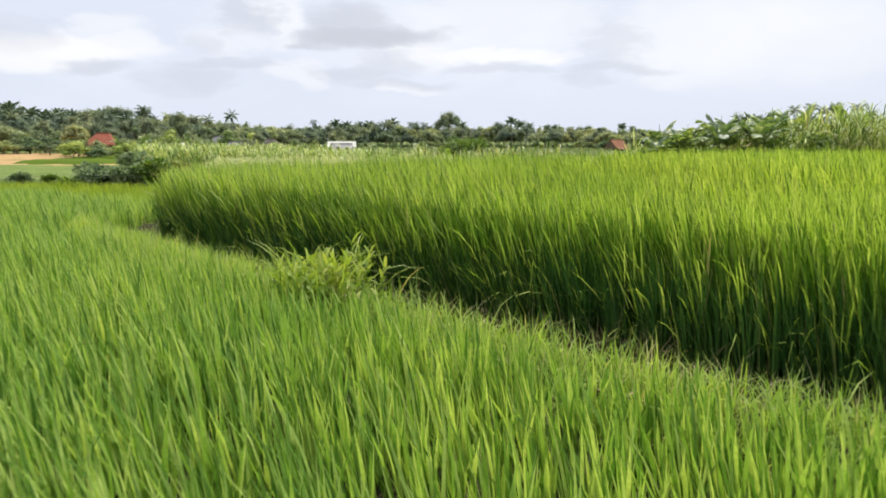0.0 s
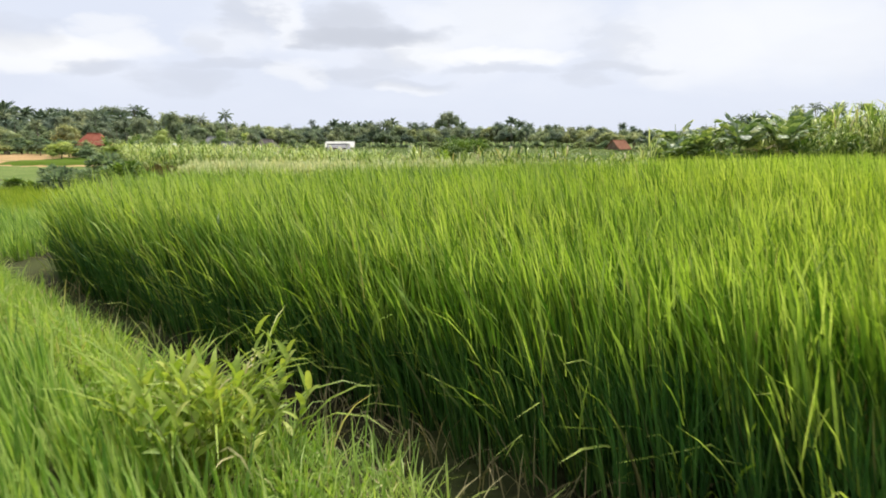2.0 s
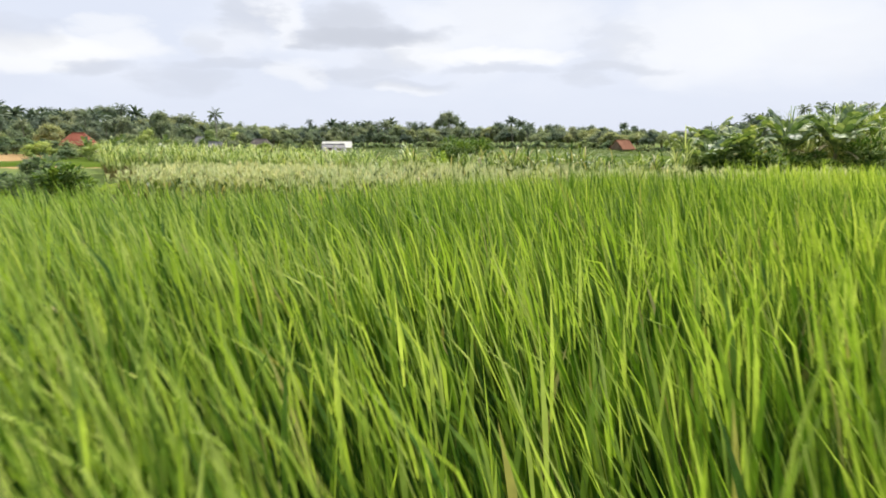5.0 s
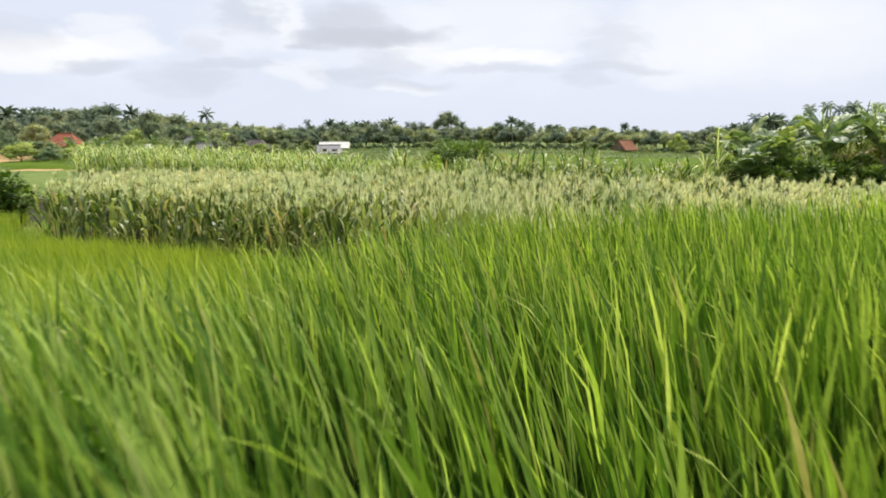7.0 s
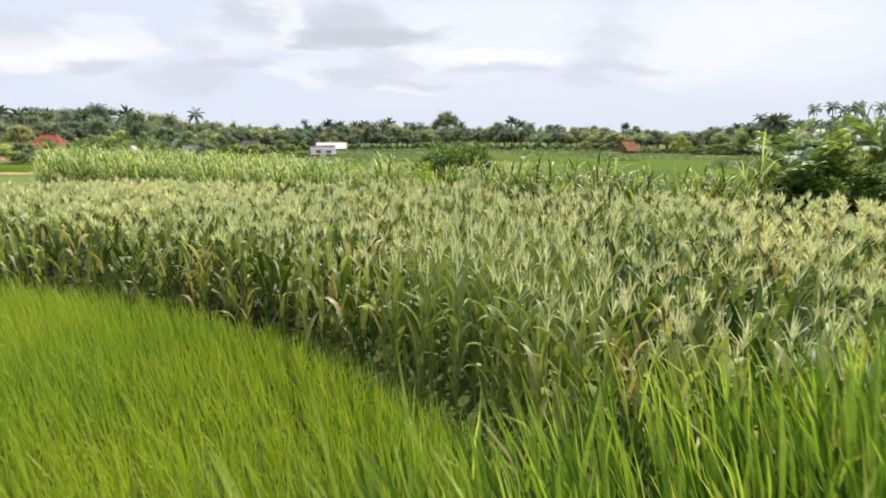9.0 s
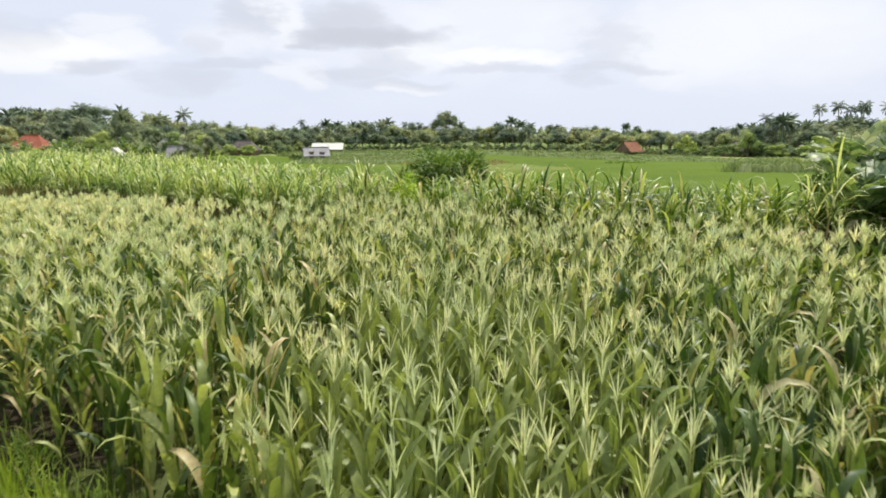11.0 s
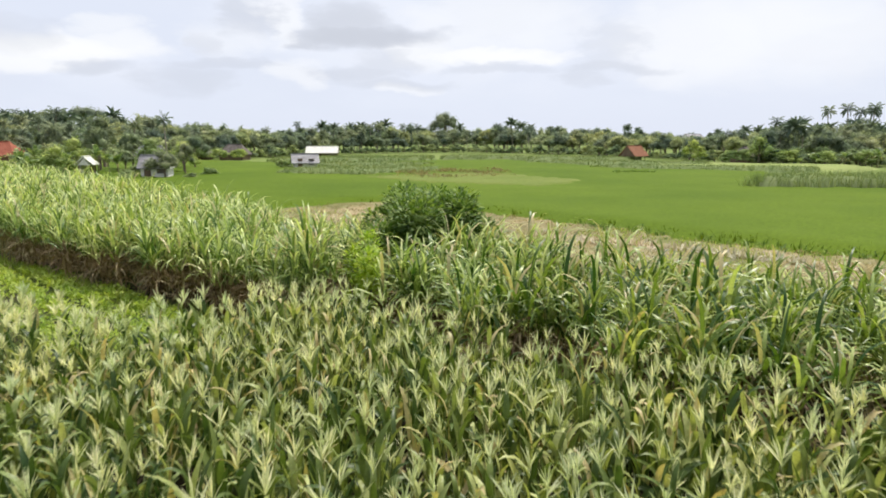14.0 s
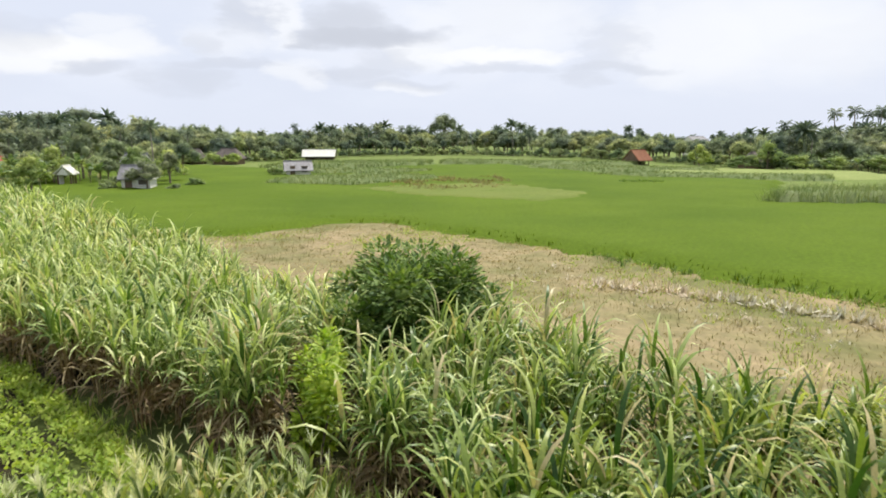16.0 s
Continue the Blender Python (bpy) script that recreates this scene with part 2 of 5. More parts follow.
M_PALM = leaf_material("hazed_palm_leaf", (0.085, 0.12, 0.09), (0.15, 0.19, 0.135), (0.26, 0.295, 0.205), 0.75, 0.2, 0.2, None, 0.0, True, (1.05, 1.12, 0.9))
M_BARK = solid_material("bark", (0.16, 0.12, 0.085), (0.28, 0.24, 0.19), 2.0, 0.9, 0.6, 14.0, (1, 1, 0.3))
M_PALM_BARK = solid_material("palm_bark", (0.24, 0.21, 0.17), (0.36, 0.32, 0.27), 1.5, 0.9, 0.5, 9.0, (0.3, 0.3, 2.0))
M_PSEUDOSTEM = solid_material("banana_stem", (0.20, 0.24, 0.09), (0.28, 0.22, 0.11), 2.5, 0.6, 0.3, 12.0, (1, 1, 0.3))
M_TILE = solid_material("red_roof_tile", (0.27, 0.085, 0.055), (0.36, 0.13, 0.085), 0.8, 0.9, 0.6, 6.0)
M_TILE_OLD = solid_material("weathered_roof_tile", (0.24, 0.105, 0.065), (0.33, 0.16, 0.10), 0.8, 0.9, 0.6, 6.0)
M_TIN = solid_material("grey_roof_sheet", (0.20, 0.19, 0.20), (0.32, 0.31, 0.32), 0.7, 0.6, 0.4, 5.0)
M_THATCH = solid_material("dark_thatch", (0.10, 0.085, 0.08), (0.19, 0.165, 0.15), 1.0, 0.95, 0.8, 9.0)
M_WHITE_ROOF = solid_material("white_roof_sheet", (0.66, 0.64, 0.57), (0.78, 0.76, 0.70), 0.5, 0.6, 0.2, 5.0)
M_WALL = solid_material("lime_wall", (0.66, 0.64, 0.58), (0.82, 0.80, 0.75), 0.6, 0.9, 0.3, 8.0)
M_WOODWALL = solid_material("plank_wall", (0.13, 0.09, 0.065), (0.22, 0.16, 0.11), 1.2, 0.85, 0.4, 10.0, (3, 3, 0.4))


def ground_material():
    """Damp soil, darkened for the shade between the crops, with litter; grassy farther off."""
    m, nt, out = new_material("ground")
    geo = nt.nodes.new("ShaderNodeNewGeometry")
    pos = geo.outputs["Position"]
    sep = nt.nodes.new("ShaderNodeSeparateXYZ")
    link(nt, pos, sep.inputs[0])
    n1, n2, n3 = noise_node(nt, pos, 0.9, 5.0), noise_node(nt, pos, 14.0, 4.0), noise_node(nt, pos, 0.05, 4.0)
    # soil tones lowered to stand in for shade in the ditch
    soil = mix_node(nt, n1, (0.02, 0.017, 0.011), (0.055, 0.043, 0.026))
    grass = mix_node(nt, n3, (0.10, 0.17, 0.03), (0.20, 0.25, 0.07))
    grass = mix_node(nt, ramp_node(nt, n1, [(0.45, (0, 0, 0)), (0.7, (0.6, 0.6, 0.6))]), grass, (0.20, 0.18, 0.09))
    far = nt.nodes.new("ShaderNodeMapRange")
    far.inputs["From Min"].default_value, far.inputs["From Max"].default_value = 55.0, 75.0
    link(nt, sep.outputs[1], far.inputs["Value"])
    rough_grass = mix_node(nt, ramp_node(nt, noise_node(nt, pos, 0.35, 4.0), [(0.42, (0, 0, 0)), (0.56, (0.75, 0.75, 0.75))]), soil, (0.10, 0.13, 0.035))
    col = mix_node(nt, far.outputs[0], rough_grass, grass)
    col = mix_node(nt, 1.0, col, ramp_node(nt, n2, [(0.3, (0.7, 0.7, 0.7)), (0.7, (1.2, 1.2, 1.2))]), "MULTIPLY")
    p = nt.nodes.new("ShaderNodeBsdfPrincipled")
    p.inputs["Roughness"].default_value, p.inputs["Specular IOR Level"].default_value = 0.95, 0.1
    link(nt, col, p.inputs["Base Color"])
    bp = nt.nodes.new("ShaderNodeBump")
    bp.inputs["Strength"].default_value, bp.inputs["Distance"].default_value = 0.6, 0.06
    link(nt, n2, bp.inputs["Height"])
    link(nt, bp.outputs[0], p.inputs["Normal"])
    link(nt, p.outputs[0], out.inputs["Surface"])
    return m


M_GROUND = ground_material()
M_FALLOW = solid_material("fallow_earth", (0.165, 0.165, 0.065), (0.33, 0.26, 0.15), 0.3, 0.95, 0.8, 2.5)
M_BROWN = solid_material("ploughed_earth", (0.36, 0.22, 0.10), (0.46, 0.32, 0.15), 0.12, 0.95, 0.5, 3.0)
M_MEADOW = solid_material("meadow", (0.11, 0.165, 0.035), (0.165, 0.21, 0.055), 0.15, 0.9, 0.5, 4.0)
M_PADDY = solid_material("paddy_canopy", (0.070, 0.118, 0.006), (0.100, 0.152, 0.010), 0.06, 0.95, 0.5, 5.0)
M_PALE_BED = solid_material("pale_crop_canopy", (0.11, 0.155, 0.055), (0.185, 0.22, 0.095), 0.5, 0.95, 0.8, 3.0)
M_PADDY_BRIGHT = solid_material("bright_paddy_canopy", (0.20, 0.25, 0.075), (0.27, 0.31, 0.11), 0.1, 0.95, 0.7, 5.0)
M_PADDY_PALE = solid_material("pale_paddy_canopy", (0.12, 0.165, 0.03), (0.16, 0.19, 0.045), 0.1, 0.95, 0.7, 5.0)


# ---- geometry helpers ----
rng = np.random.default_rng(7)


def mesh_from(name, verts, faces, mats, smooth=True):
    me = bpy.data.meshes.new(name)
    me.from_pydata(np.asarray(verts, dtype=np.float32), [], np.asarray(faces, dtype=np.int32))
    for m in mats if isinstance(mats, (list, tuple)) else [mats]:
        me.materials.append(m)
    me.polygons.foreach_set("use_smooth", np.full(len(me.polygons), smooth))
    me.update()
    return me


def part(name, bm, material, parent, label=""):
    """Link a bmesh (or a finished mesh) as one object under a thing or a part."""
    if isinstance(bm, bpy.types.Mesh):
        me = bm
    else:
        me = bpy.data.meshes.new(name)
        bm.to_mesh(me)
        bm.free()
        me.materials.append(material)
    ob = new(name, me)
    if parent:
        ob.parent = parent
    return tagged(ob, label)


class Heap:
    """Collects triangles of many blades for one mesh."""

    def __init__(self):
        self.v, self.f, self.n = [], [], 0

    def add(self, v, f):
        self.v.append(np.asarray(v, dtype=np.float32).reshape(-1, 3))
        self.f.append(np.asarray(f, dtype=np.int32).reshape(-1, 3) + self.n)
        self.n += len(self.v[-1])
        return self

    def mesh(self, name, mat, smooth=True):
        return mesh_from(name, np.concatenate(self.v), np.concatenate(self.f), mat, smooth)


GRASS_PROFILE = ([0, 0.25, 0.6, 0.85, 1], [0.6, 1.0, 0.85, 0.5, 0.0])
BROAD_PROFILE = ([0, 0.12, 0.35, 0.7, 1], [0.55, 0.9, 1.0, 0.7, 0.0])


def blades(root, az, tilt, bend, length, width, seg=3, profile=GRASS_PROFILE, power=1.5, twist=None, fold=0.0):
    """Tapering, bending blades, one island each: root (N, 3), the rest (N,). fold lifts the edges into a V."""
    root = np.asarray(root, dtype=float).reshape(-1, 3)
    n = len(root)
    az, tilt, bend, length, width = (np.broadcast_to(np.asarray(a, dtype=float), (n,)) for a in (az, tilt, bend, length, width))
    twist = rng.uniform(-0.7, 0.7, n) if twist is None else np.broadcast_to(np.asarray(twist, dtype=float), (n,))
    h = np.stack([np.cos(az), np.sin(az)], 1)
    pos, rows = root.copy(), []
    across = 3 if fold else 2
    for k in range(seg + 1):
        s = k / seg
        th = tilt + bend * s ** power
        if k:
            mid = tilt + bend * ((k - 0.5) / seg) ** power
            step = (length / seg)[:, None]
            pos = pos + step * np.concatenate([np.sin(mid)[:, None] * h, np.cos(mid)[:, None]], 1)
        if k == seg:
            rows.append(pos[:, None])
            break
        side = np.stack([-h[:, 1], h[:, 0], np.zeros(n)], 1)
        normal = np.concatenate([np.cos(th)[:, None] * h, -np.sin(th)[:, None]], 1)
        sd = side * np.cos(twist)[:, None] + normal * np.sin(twist)[:, None]
        up = -normal * np.cos(twist)[:, None] + side * np.sin(twist)[:, None]
        w = (width * np.interp(s, *profile) / 2)[:, None]
        if fold:
            rows.append(np.stack([pos - sd * w + up * w * fold, pos, pos + sd * w + up * w * fold], 1))
        else:
            rows.append(np.stack([pos - sd * w, pos + sd * w], 1))
    v = np.concatenate(rows, 1)
    f = []
    for k in range(seg - 1):
        for a in range(across - 1):
            i, j = k * across + a, (k + 1) * across + a
            f += [(i, i + 1, j + 1), (i, j + 1, j)]
    for a in range(across - 1):
        i = (seg - 1) * across + a
        f.append((i, i + 1, seg * across))
    f = np.array(f)
    per = v.shape[1]
    return v.reshape(-1, 3), (f[None] + (np.arange(n) * per)[:, None, None]).reshape(-1, 3)


def inside(poly, x, y):
    poly = np.asarray(poly, dtype=float)
    hit = np.zeros(np.shape(x), dtype=bool)
    x2, y2 = np.roll(poly[:, 0], 1), np.roll(poly[:, 1], 1)
    for a, b, c, d in zip(poly[:, 0], poly[:, 1], x2, y2):
        if b != d:
            hit ^= ((b > y) != (d > y)) & (x < (c - a) * (y - b) / (d - b) + a)
    return hit


def scatter(poly, spacing, jitter=0.35, turn=0.0):
    """Points on a turned, jittered grid inside a polygon."""
    p = np.asarray(poly, dtype=float)
    c, s = math.cos(turn), math.sin(turn)
    q = np.stack([p[:, 0] * c + p[:, 1] * s, -p[:, 0] * s + p[:, 1] * c], 1)
    gx, gy = np.meshgrid(np.arange(q[:, 0].min(), q[:, 0].max(), spacing), np.arange(q[:, 1].min(), q[:, 1].max(), spacing))
    gx, gy = gx.ravel() + rng.normal(0, jitter * spacing, gx.size), gy.ravel() + rng.normal(0, jitter * spacing, gy.size)
    x, y = gx * c - gy * s, gx * s + gy * c
    k = inside(poly, x, y)
    return x[k], y[k]


# ---- the lie of the land ----
EDGE_X = [-60, -14, -7.5, -5.6, 0.0, 0.4, 1.0, 2.0, 3.4, 6, 20, 60]
EDGE_Y = [32, 22.5, 19.2, 17.5, 16.7, 17.5, 18.4, 19.3, 19.8, 20.1, 21.5, 26]
TALL_FRONT = [(-5.1, 12.9), (-2.0, 9.6), (-0.32, 7.98), (0.8, 7.0), (1.82, 6.12), (2.66, 5.16), (3.56, 4.36), (5.6, 2.5), (9.0, -0.5)]


def smooth_step(a, b, v):
    t = np.clip((v - a) / (b - a), 0, 1)
    return t * t * (3 - 2 * t)


def front_distance(x, y):
    """Distance to the front line of the tall rice; positive on the near side."""
    pts = np.array([(-9.5, 18.0)] + TALL_FRONT)
    best = np.full(np.shape(x), 1e9)
    sign = np.ones(np.shape(x))
    for (ax, ay), (bx, by) in zip(pts[:-1], pts[1:]):
        dx, dy = bx - ax, by - ay
        t = np.clip(((x - ax) * dx + (y - ay) * dy) / (dx * dx + dy * dy), 0, 1)
        px, py = x - ax - t * dx, y - ay - t * dy
        d = np.hypot(px, py)
        near = d < best
        best = np.where(near, d, best)
        sign = np.where(near, np.where(dx * py - dy * px < 0, 1.0, -1.0), sign)
    return best * sign


def ground_z(x, y):
    x, y = np.asarray(x, dtype=float), np.asarray(y, dtype=float)
    e = np.interp(x, EDGE_X, EDGE_Y)
    z = -0.3 - 1.2 * smooth_step(0.0, 0.9, y - e) - 0.4 * smooth_step(38, 47, y) - 1.0 * smooth_step(110, 260, y + 0.25 * x)
    d = front_distance(x, y)
    bund = np.exp(-((d - 1.05) / 0.33) ** 2) * (y < e)
    z = z - 0.15 * (y < e) + 0.2 * bund + 0.06 * (d > 1.2) * (y < e)
    rise = 0.3 * smooth_step(7.5, 12, y) * (1 - 0.5 * smooth_step(14.5, 17.0, y)) * smooth_step(-3.5, 0.0, x)
    z = z + rise * (1 - smooth_step(0.0, 0.9, y - e)) * (d < 0)
    z = z + 0.03 * np.sin(x * 1.7 + y * 0.6) * np.cos(y * 1.3 - x * 0.4) * (y < 120)
    return z


def build_ground():
    def axis(lo, hi, step, out_lo, out_hi):
        mid = np.arange(lo, hi, step)
        a = lo - np.geomspace(step * 2, lo - out_lo, 30)[::-1]
        b = hi + np.geomspace(step * 2, out_hi - hi, 34)
        return np.concatenate([a, mid, b])
    xs, ys = axis(-22, 22, 0.35, -2600, 2600), axis(-3, 62, 0.35, -900, 3600)
    gx, gy = np.meshgrid(xs, ys)
    v = np.stack([gx.ravel(), gy.ravel(), ground_z(gx, gy).ravel()], 1)
    nx, ny = len(xs), len(ys)
    i = (np.arange(ny - 1)[:, None] * nx + np.arange(nx - 1)[None]).ravel()
    f = np.stack([i, i + 1, i + nx + 1, i + nx], 1)
    ob = new("ground", mesh_from("ground", v, f, M_GROUND))
    tagged(ob, "terraced farmland with shade-darkened soil between the crops", "ground", kind="structure")


build_ground()


def field_sheet(name, poly, mat, label, lift=0.03, step=1.2, bump=0.04, kind="structure", category="field", edge=0.0):
    """A sheet of ground cover over a polygon, following the land; edge: height of its raised canopy."""
    p = np.asarray(poly, dtype=float)
    xs, ys = np.arange(p[:, 0].min() - step, p[:, 0].max() + step, step), np.arange(p[:, 1].min() - step, p[:, 1].max() + step, step)
    gx, gy = np.meshgrid(xs, ys)
    gx = gx + rng.uniform(-0.3, 0.3, gx.shape) * step
    gy = gy + rng.uniform(-0.3, 0.3, gy.shape) * step
    ok = inside(poly, gx, gy)
    z = ground_z(gx, gy) + np.where(ok, lift + edge + rng.normal(0, bump, gx.shape), lift - 0.12)
    nx = len(xs)
    v = np.stack([gx.ravel(), gy.ravel(), z.ravel()], 1)
    i = (np.arange(len(ys) - 1)[:, None] * nx + np.arange(nx - 1)[None]).ravel()
    f = np.stack([i, i + 1, i + nx + 1, i + nx], 1)
    keep = ok.ravel()[f].any(1)
    ob = new(name, mesh_from(name, v, f[keep], mat))
    return tagged(ob, label, category, kind=kind)

# ---- fields near the flight ----
TALL_POLY = [(x - 0.04, y - 0.05) for x, y in TALL_FRONT] + [(16, -6.0), (26, -2), (26, 21.5), (6, 19.9), (3.4, 19.6), (2.0, 19.1), (1.0, 18.2), (0.4, 17.3), (0.0, 16.5), (-5.4, 17.0)]
YOUNG_POLY = [(-6.4, 15.2), (-6.6, 18.0), (-14, 21.5), (-26, 24), (-26, -9), (14, -9), (10, -3.5), (7.6, -1.4), (4.3, 1.6), (2.2, 3.4), (1.3, 4.2), (0.5, 5.0), (-0.6, 6.1), (-1.6, 7.1), (-3.4, 8.9), (-7.0, 12.7)]
LOWER_POLY = [(-40, 43), (-40, 34), (-14, 23.6), (-7.2, 20.4), (-5.5, 18.5), (-0.2, 17.6), (0.3, 18.5), (1.0, 19.6), (2.2, 20.6), (2.6, 22.4), (1.5, 24.2), (0.8, 25.3), (-0.2, 26.3), (-2.0, 27.7), (-3.8, 28.9), (-9.5, 31.6), (-12.2, 33.2), (-13.4, 37), (-22, 40), (-30, 42)]
CORN_POLY = [(-12.6, 41), (-11.0, 33.2), (-9.7, 32.4), (-5.6, 30.5), (-2.4, 28.5), (-0.3, 27.0), (0.9, 25.7), (2.4, 24.0), (3.2, 22.2), (4.6, 21.1), (9, 21.1), (26, 22.8), (28, 34), (17, 33.5), (11.5, 33.5), (10.5, 35.6), (8.3, 35.9), (6.8, 37.0), (5.4, 38.4), (4.2, 39.4), (2.3, 41.6), (0.9, 42.6), (0.2, 41.6), (-1.0, 40.4), (-2.8, 39.8), (-5.0, 41.3), (-6.6, 43.4), (-8.6, 46.2), (-10.2, 48.2), (-12.2, 48.4)]
CANE_POLY = [(-25, 62.6), (-16, 57), (-12.3, 54.4), (-4.8, 48.5), (-1.6, 45.4), (0.5, 44.2), (2.6, 42.8), (4.3, 40.6), (5.5, 39.0), (7.0, 37.3), (8.6, 36.1), (12, 36.9), (13.8, 40.4), (11.6, 42.6), (9.4, 44.2), (8.2, 45.6), (6.3, 47.6), (3, 50), (-0.5, 53.0), (-4.6, 58.5), (-13.8, 69.5), (-35, 94), (-38, 90)]
ROWS_POLY = [(-22, 60.2), (-17, 57.2), (-12.6, 54.2), (-4.8, 48.2), (-1.5, 45.2), (0.5, 43.2), (0.1, 42.5), (-0.9, 41.1), (-2.6, 40.5), (-4.7, 42.0), (-6.2, 44.0), (-8.1, 46.7), (-9.8, 48.8), (-12.2, 49.2), (-18, 50), (-22, 53)]
FALLOW_POLY = [(-16, 70), (-4.6, 57), (-0.5, 52), (6, 47), (9, 43.5), (14, 40), (30, 36), (34, 46), (21.9, 55.5), (18, 59.4), (14.9, 65.4), (9.2, 71.8), (1.7, 80.6), (-3.3, 80), (-6.8, 75), (-12, 74)]
PADDY_POLY = [(-60, 98), (-30, 92), (-14, 73), (-7, 75.3), (-3.3, 80.3), (1.7, 81), (9.4, 72.2), (15.1, 65.8), (18.3, 59.8), (22.2, 55.9), (34, 46.5), (60, 50), (62, 88), (38, 93), (60, 128), (45, 140), (36, 176), (31, 214), (5, 205), (-16, 165), (-30, 180), (-70, 220), (-62, 140)]


def stuff(name, heap, mat, label, category):
    return tagged(new(name, heap.mesh(name, mat)), label, category, kind="stuff")


def tufts(poly, spacing, per, length, width, spread, tilt, bend, seg=3, lean=(0.0, 0.0), turn=0.3, jitter=0.3, zoff=0.0, where=None, stagger=0.0):
    """Hills of blades: per blades to a hill, standing in a fan, all nudged by the wind."""
    x, y = scatter(poly, spacing, jitter, turn)
    if where is not None:
        k = where(x, y)
        x, y = x[k], y[k]
    n = len(x) * per
    x, y = np.repeat(x, per), np.repeat(y, per)
    az = rng.uniform(0, 2 * math.pi, n)
    r = spread * np.sqrt(rng.uniform(0, 1, n))
    tl = np.abs(rng.normal(0, tilt, n)) + 0.02
    hx, hy = np.sin(tl) * np.cos(az) + lean[0], np.sin(tl) * np.sin(az) + lean[1]
    az2, tl2 = np.arctan2(hy, hx), np.arcsin(np.clip(np.hypot(hx, hy), 0, 0.95))
    bx, by = x + r * np.cos(az), y + r * np.sin(az)
    vigour = 1 + 0.09 * np.sin(x * 0.9 + 1.3 * np.sin(y * 0.7)) * np.cos(y * 0.8)
    ln = rng.uniform(length[0], length[1], n) * vigour
    return blades(np.stack([bx, by, ground_z(bx, by) - 0.02 + zoff + rng.uniform(-stagger, stagger, n)], 1), az2, tl2, np.abs(rng.normal(0, bend, n)), ln, rng.uniform(0.7, 1.25, n) * width, seg)


def near_path(x, y, w):
    return np.abs(x - 0.12 * y + 0.2) < w


def along(line, spacing, width):
    seg = np.hypot(*np.diff(line, axis=0).T)
    s = np.arange(0, seg.sum(), spacing)
    cum = np.concatenate([[0], np.cumsum(seg)])
    return np.interp(s, cum, line[:, 0]) + rng.normal(0, width, len(s)), np.interp(s, cum, line[:, 1]) + rng.normal(0, width, len(s))


def grass_along(line, spacing, width, per, length, blade, tilt, bend, lift=0.0, lean=(0.0, 0.0)):
    x, y = along(np.asarray(line, dtype=float), spacing, width)
    n = len(x) * per
    x, y = np.repeat(x, per) + rng.normal(0, 0.05, n), np.repeat(y, per) + rng.normal(0, 0.05, n)
    az, tl = rng.uniform(0, 6.283, n), np.abs(rng.normal(0, tilt, n))
    hx, hy = np.sin(tl) * np.cos(az) + lean[0], np.sin(tl) * np.sin(az) + lean[1]
    return blades(np.stack([x, y, ground_z(x, y) - 0.02 + lift], 1), np.arctan2(hy, hx), np.arcsin(np.clip(np.hypot(hx, hy), 0, 0.95)), np.abs(rng.normal(0, bend, n)),
                  rng.uniform(length[0], length[1], n), rng.uniform(0.6, 1.3, n) * blade, 3)


WIND = (-0.10, -0.02)
TALL_NEAR = lambda x, y: near_path(x, y, 3.8) & (y > 3) & (front_distance(x, y) < -0.12)
TALL_WIDE = lambda x, y: ~near_path(x, y, 3.8) & (y < x * 1.6 + 24) & (y > x * 0.9 - 4)
TALL_REST = lambda x, y: ~near_path(x, y, 3.8) & ~TALL_WIDE(x, y) & ((y < x * 0.9 - 5) | (y > x * 1.6 + 24))
# lower blades, coloured dark to stand in for shade inside the stand
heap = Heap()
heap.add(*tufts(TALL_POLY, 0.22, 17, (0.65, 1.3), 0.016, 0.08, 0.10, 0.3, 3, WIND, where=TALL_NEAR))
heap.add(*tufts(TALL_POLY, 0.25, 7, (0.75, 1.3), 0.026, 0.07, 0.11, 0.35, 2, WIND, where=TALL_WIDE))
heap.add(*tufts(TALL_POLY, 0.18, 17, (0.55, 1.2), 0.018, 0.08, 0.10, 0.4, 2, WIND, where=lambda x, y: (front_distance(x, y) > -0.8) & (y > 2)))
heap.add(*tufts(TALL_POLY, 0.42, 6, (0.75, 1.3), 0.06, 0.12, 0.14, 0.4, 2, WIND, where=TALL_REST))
# more dark blades deepen the painted shade of this stretch
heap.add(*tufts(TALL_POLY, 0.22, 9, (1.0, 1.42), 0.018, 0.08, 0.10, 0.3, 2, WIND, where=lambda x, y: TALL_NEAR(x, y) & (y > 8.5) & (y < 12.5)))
rice = stuff("tall_rice", heap, M_RICE_SHADE, "dense tall green rice plants, shade and sunlit tips in their colours", "rice")
# upper blades, coloured lighter for leaves that catch the sun
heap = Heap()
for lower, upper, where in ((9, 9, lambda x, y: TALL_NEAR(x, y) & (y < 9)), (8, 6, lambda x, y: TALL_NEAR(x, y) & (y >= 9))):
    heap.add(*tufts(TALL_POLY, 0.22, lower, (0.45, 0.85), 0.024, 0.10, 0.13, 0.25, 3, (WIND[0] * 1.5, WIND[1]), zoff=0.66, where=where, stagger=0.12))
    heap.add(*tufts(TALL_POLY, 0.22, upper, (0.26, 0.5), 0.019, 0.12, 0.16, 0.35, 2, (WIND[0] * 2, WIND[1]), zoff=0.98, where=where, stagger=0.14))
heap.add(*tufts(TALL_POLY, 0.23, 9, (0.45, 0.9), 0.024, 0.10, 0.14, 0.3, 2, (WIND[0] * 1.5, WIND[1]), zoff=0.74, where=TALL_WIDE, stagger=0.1))
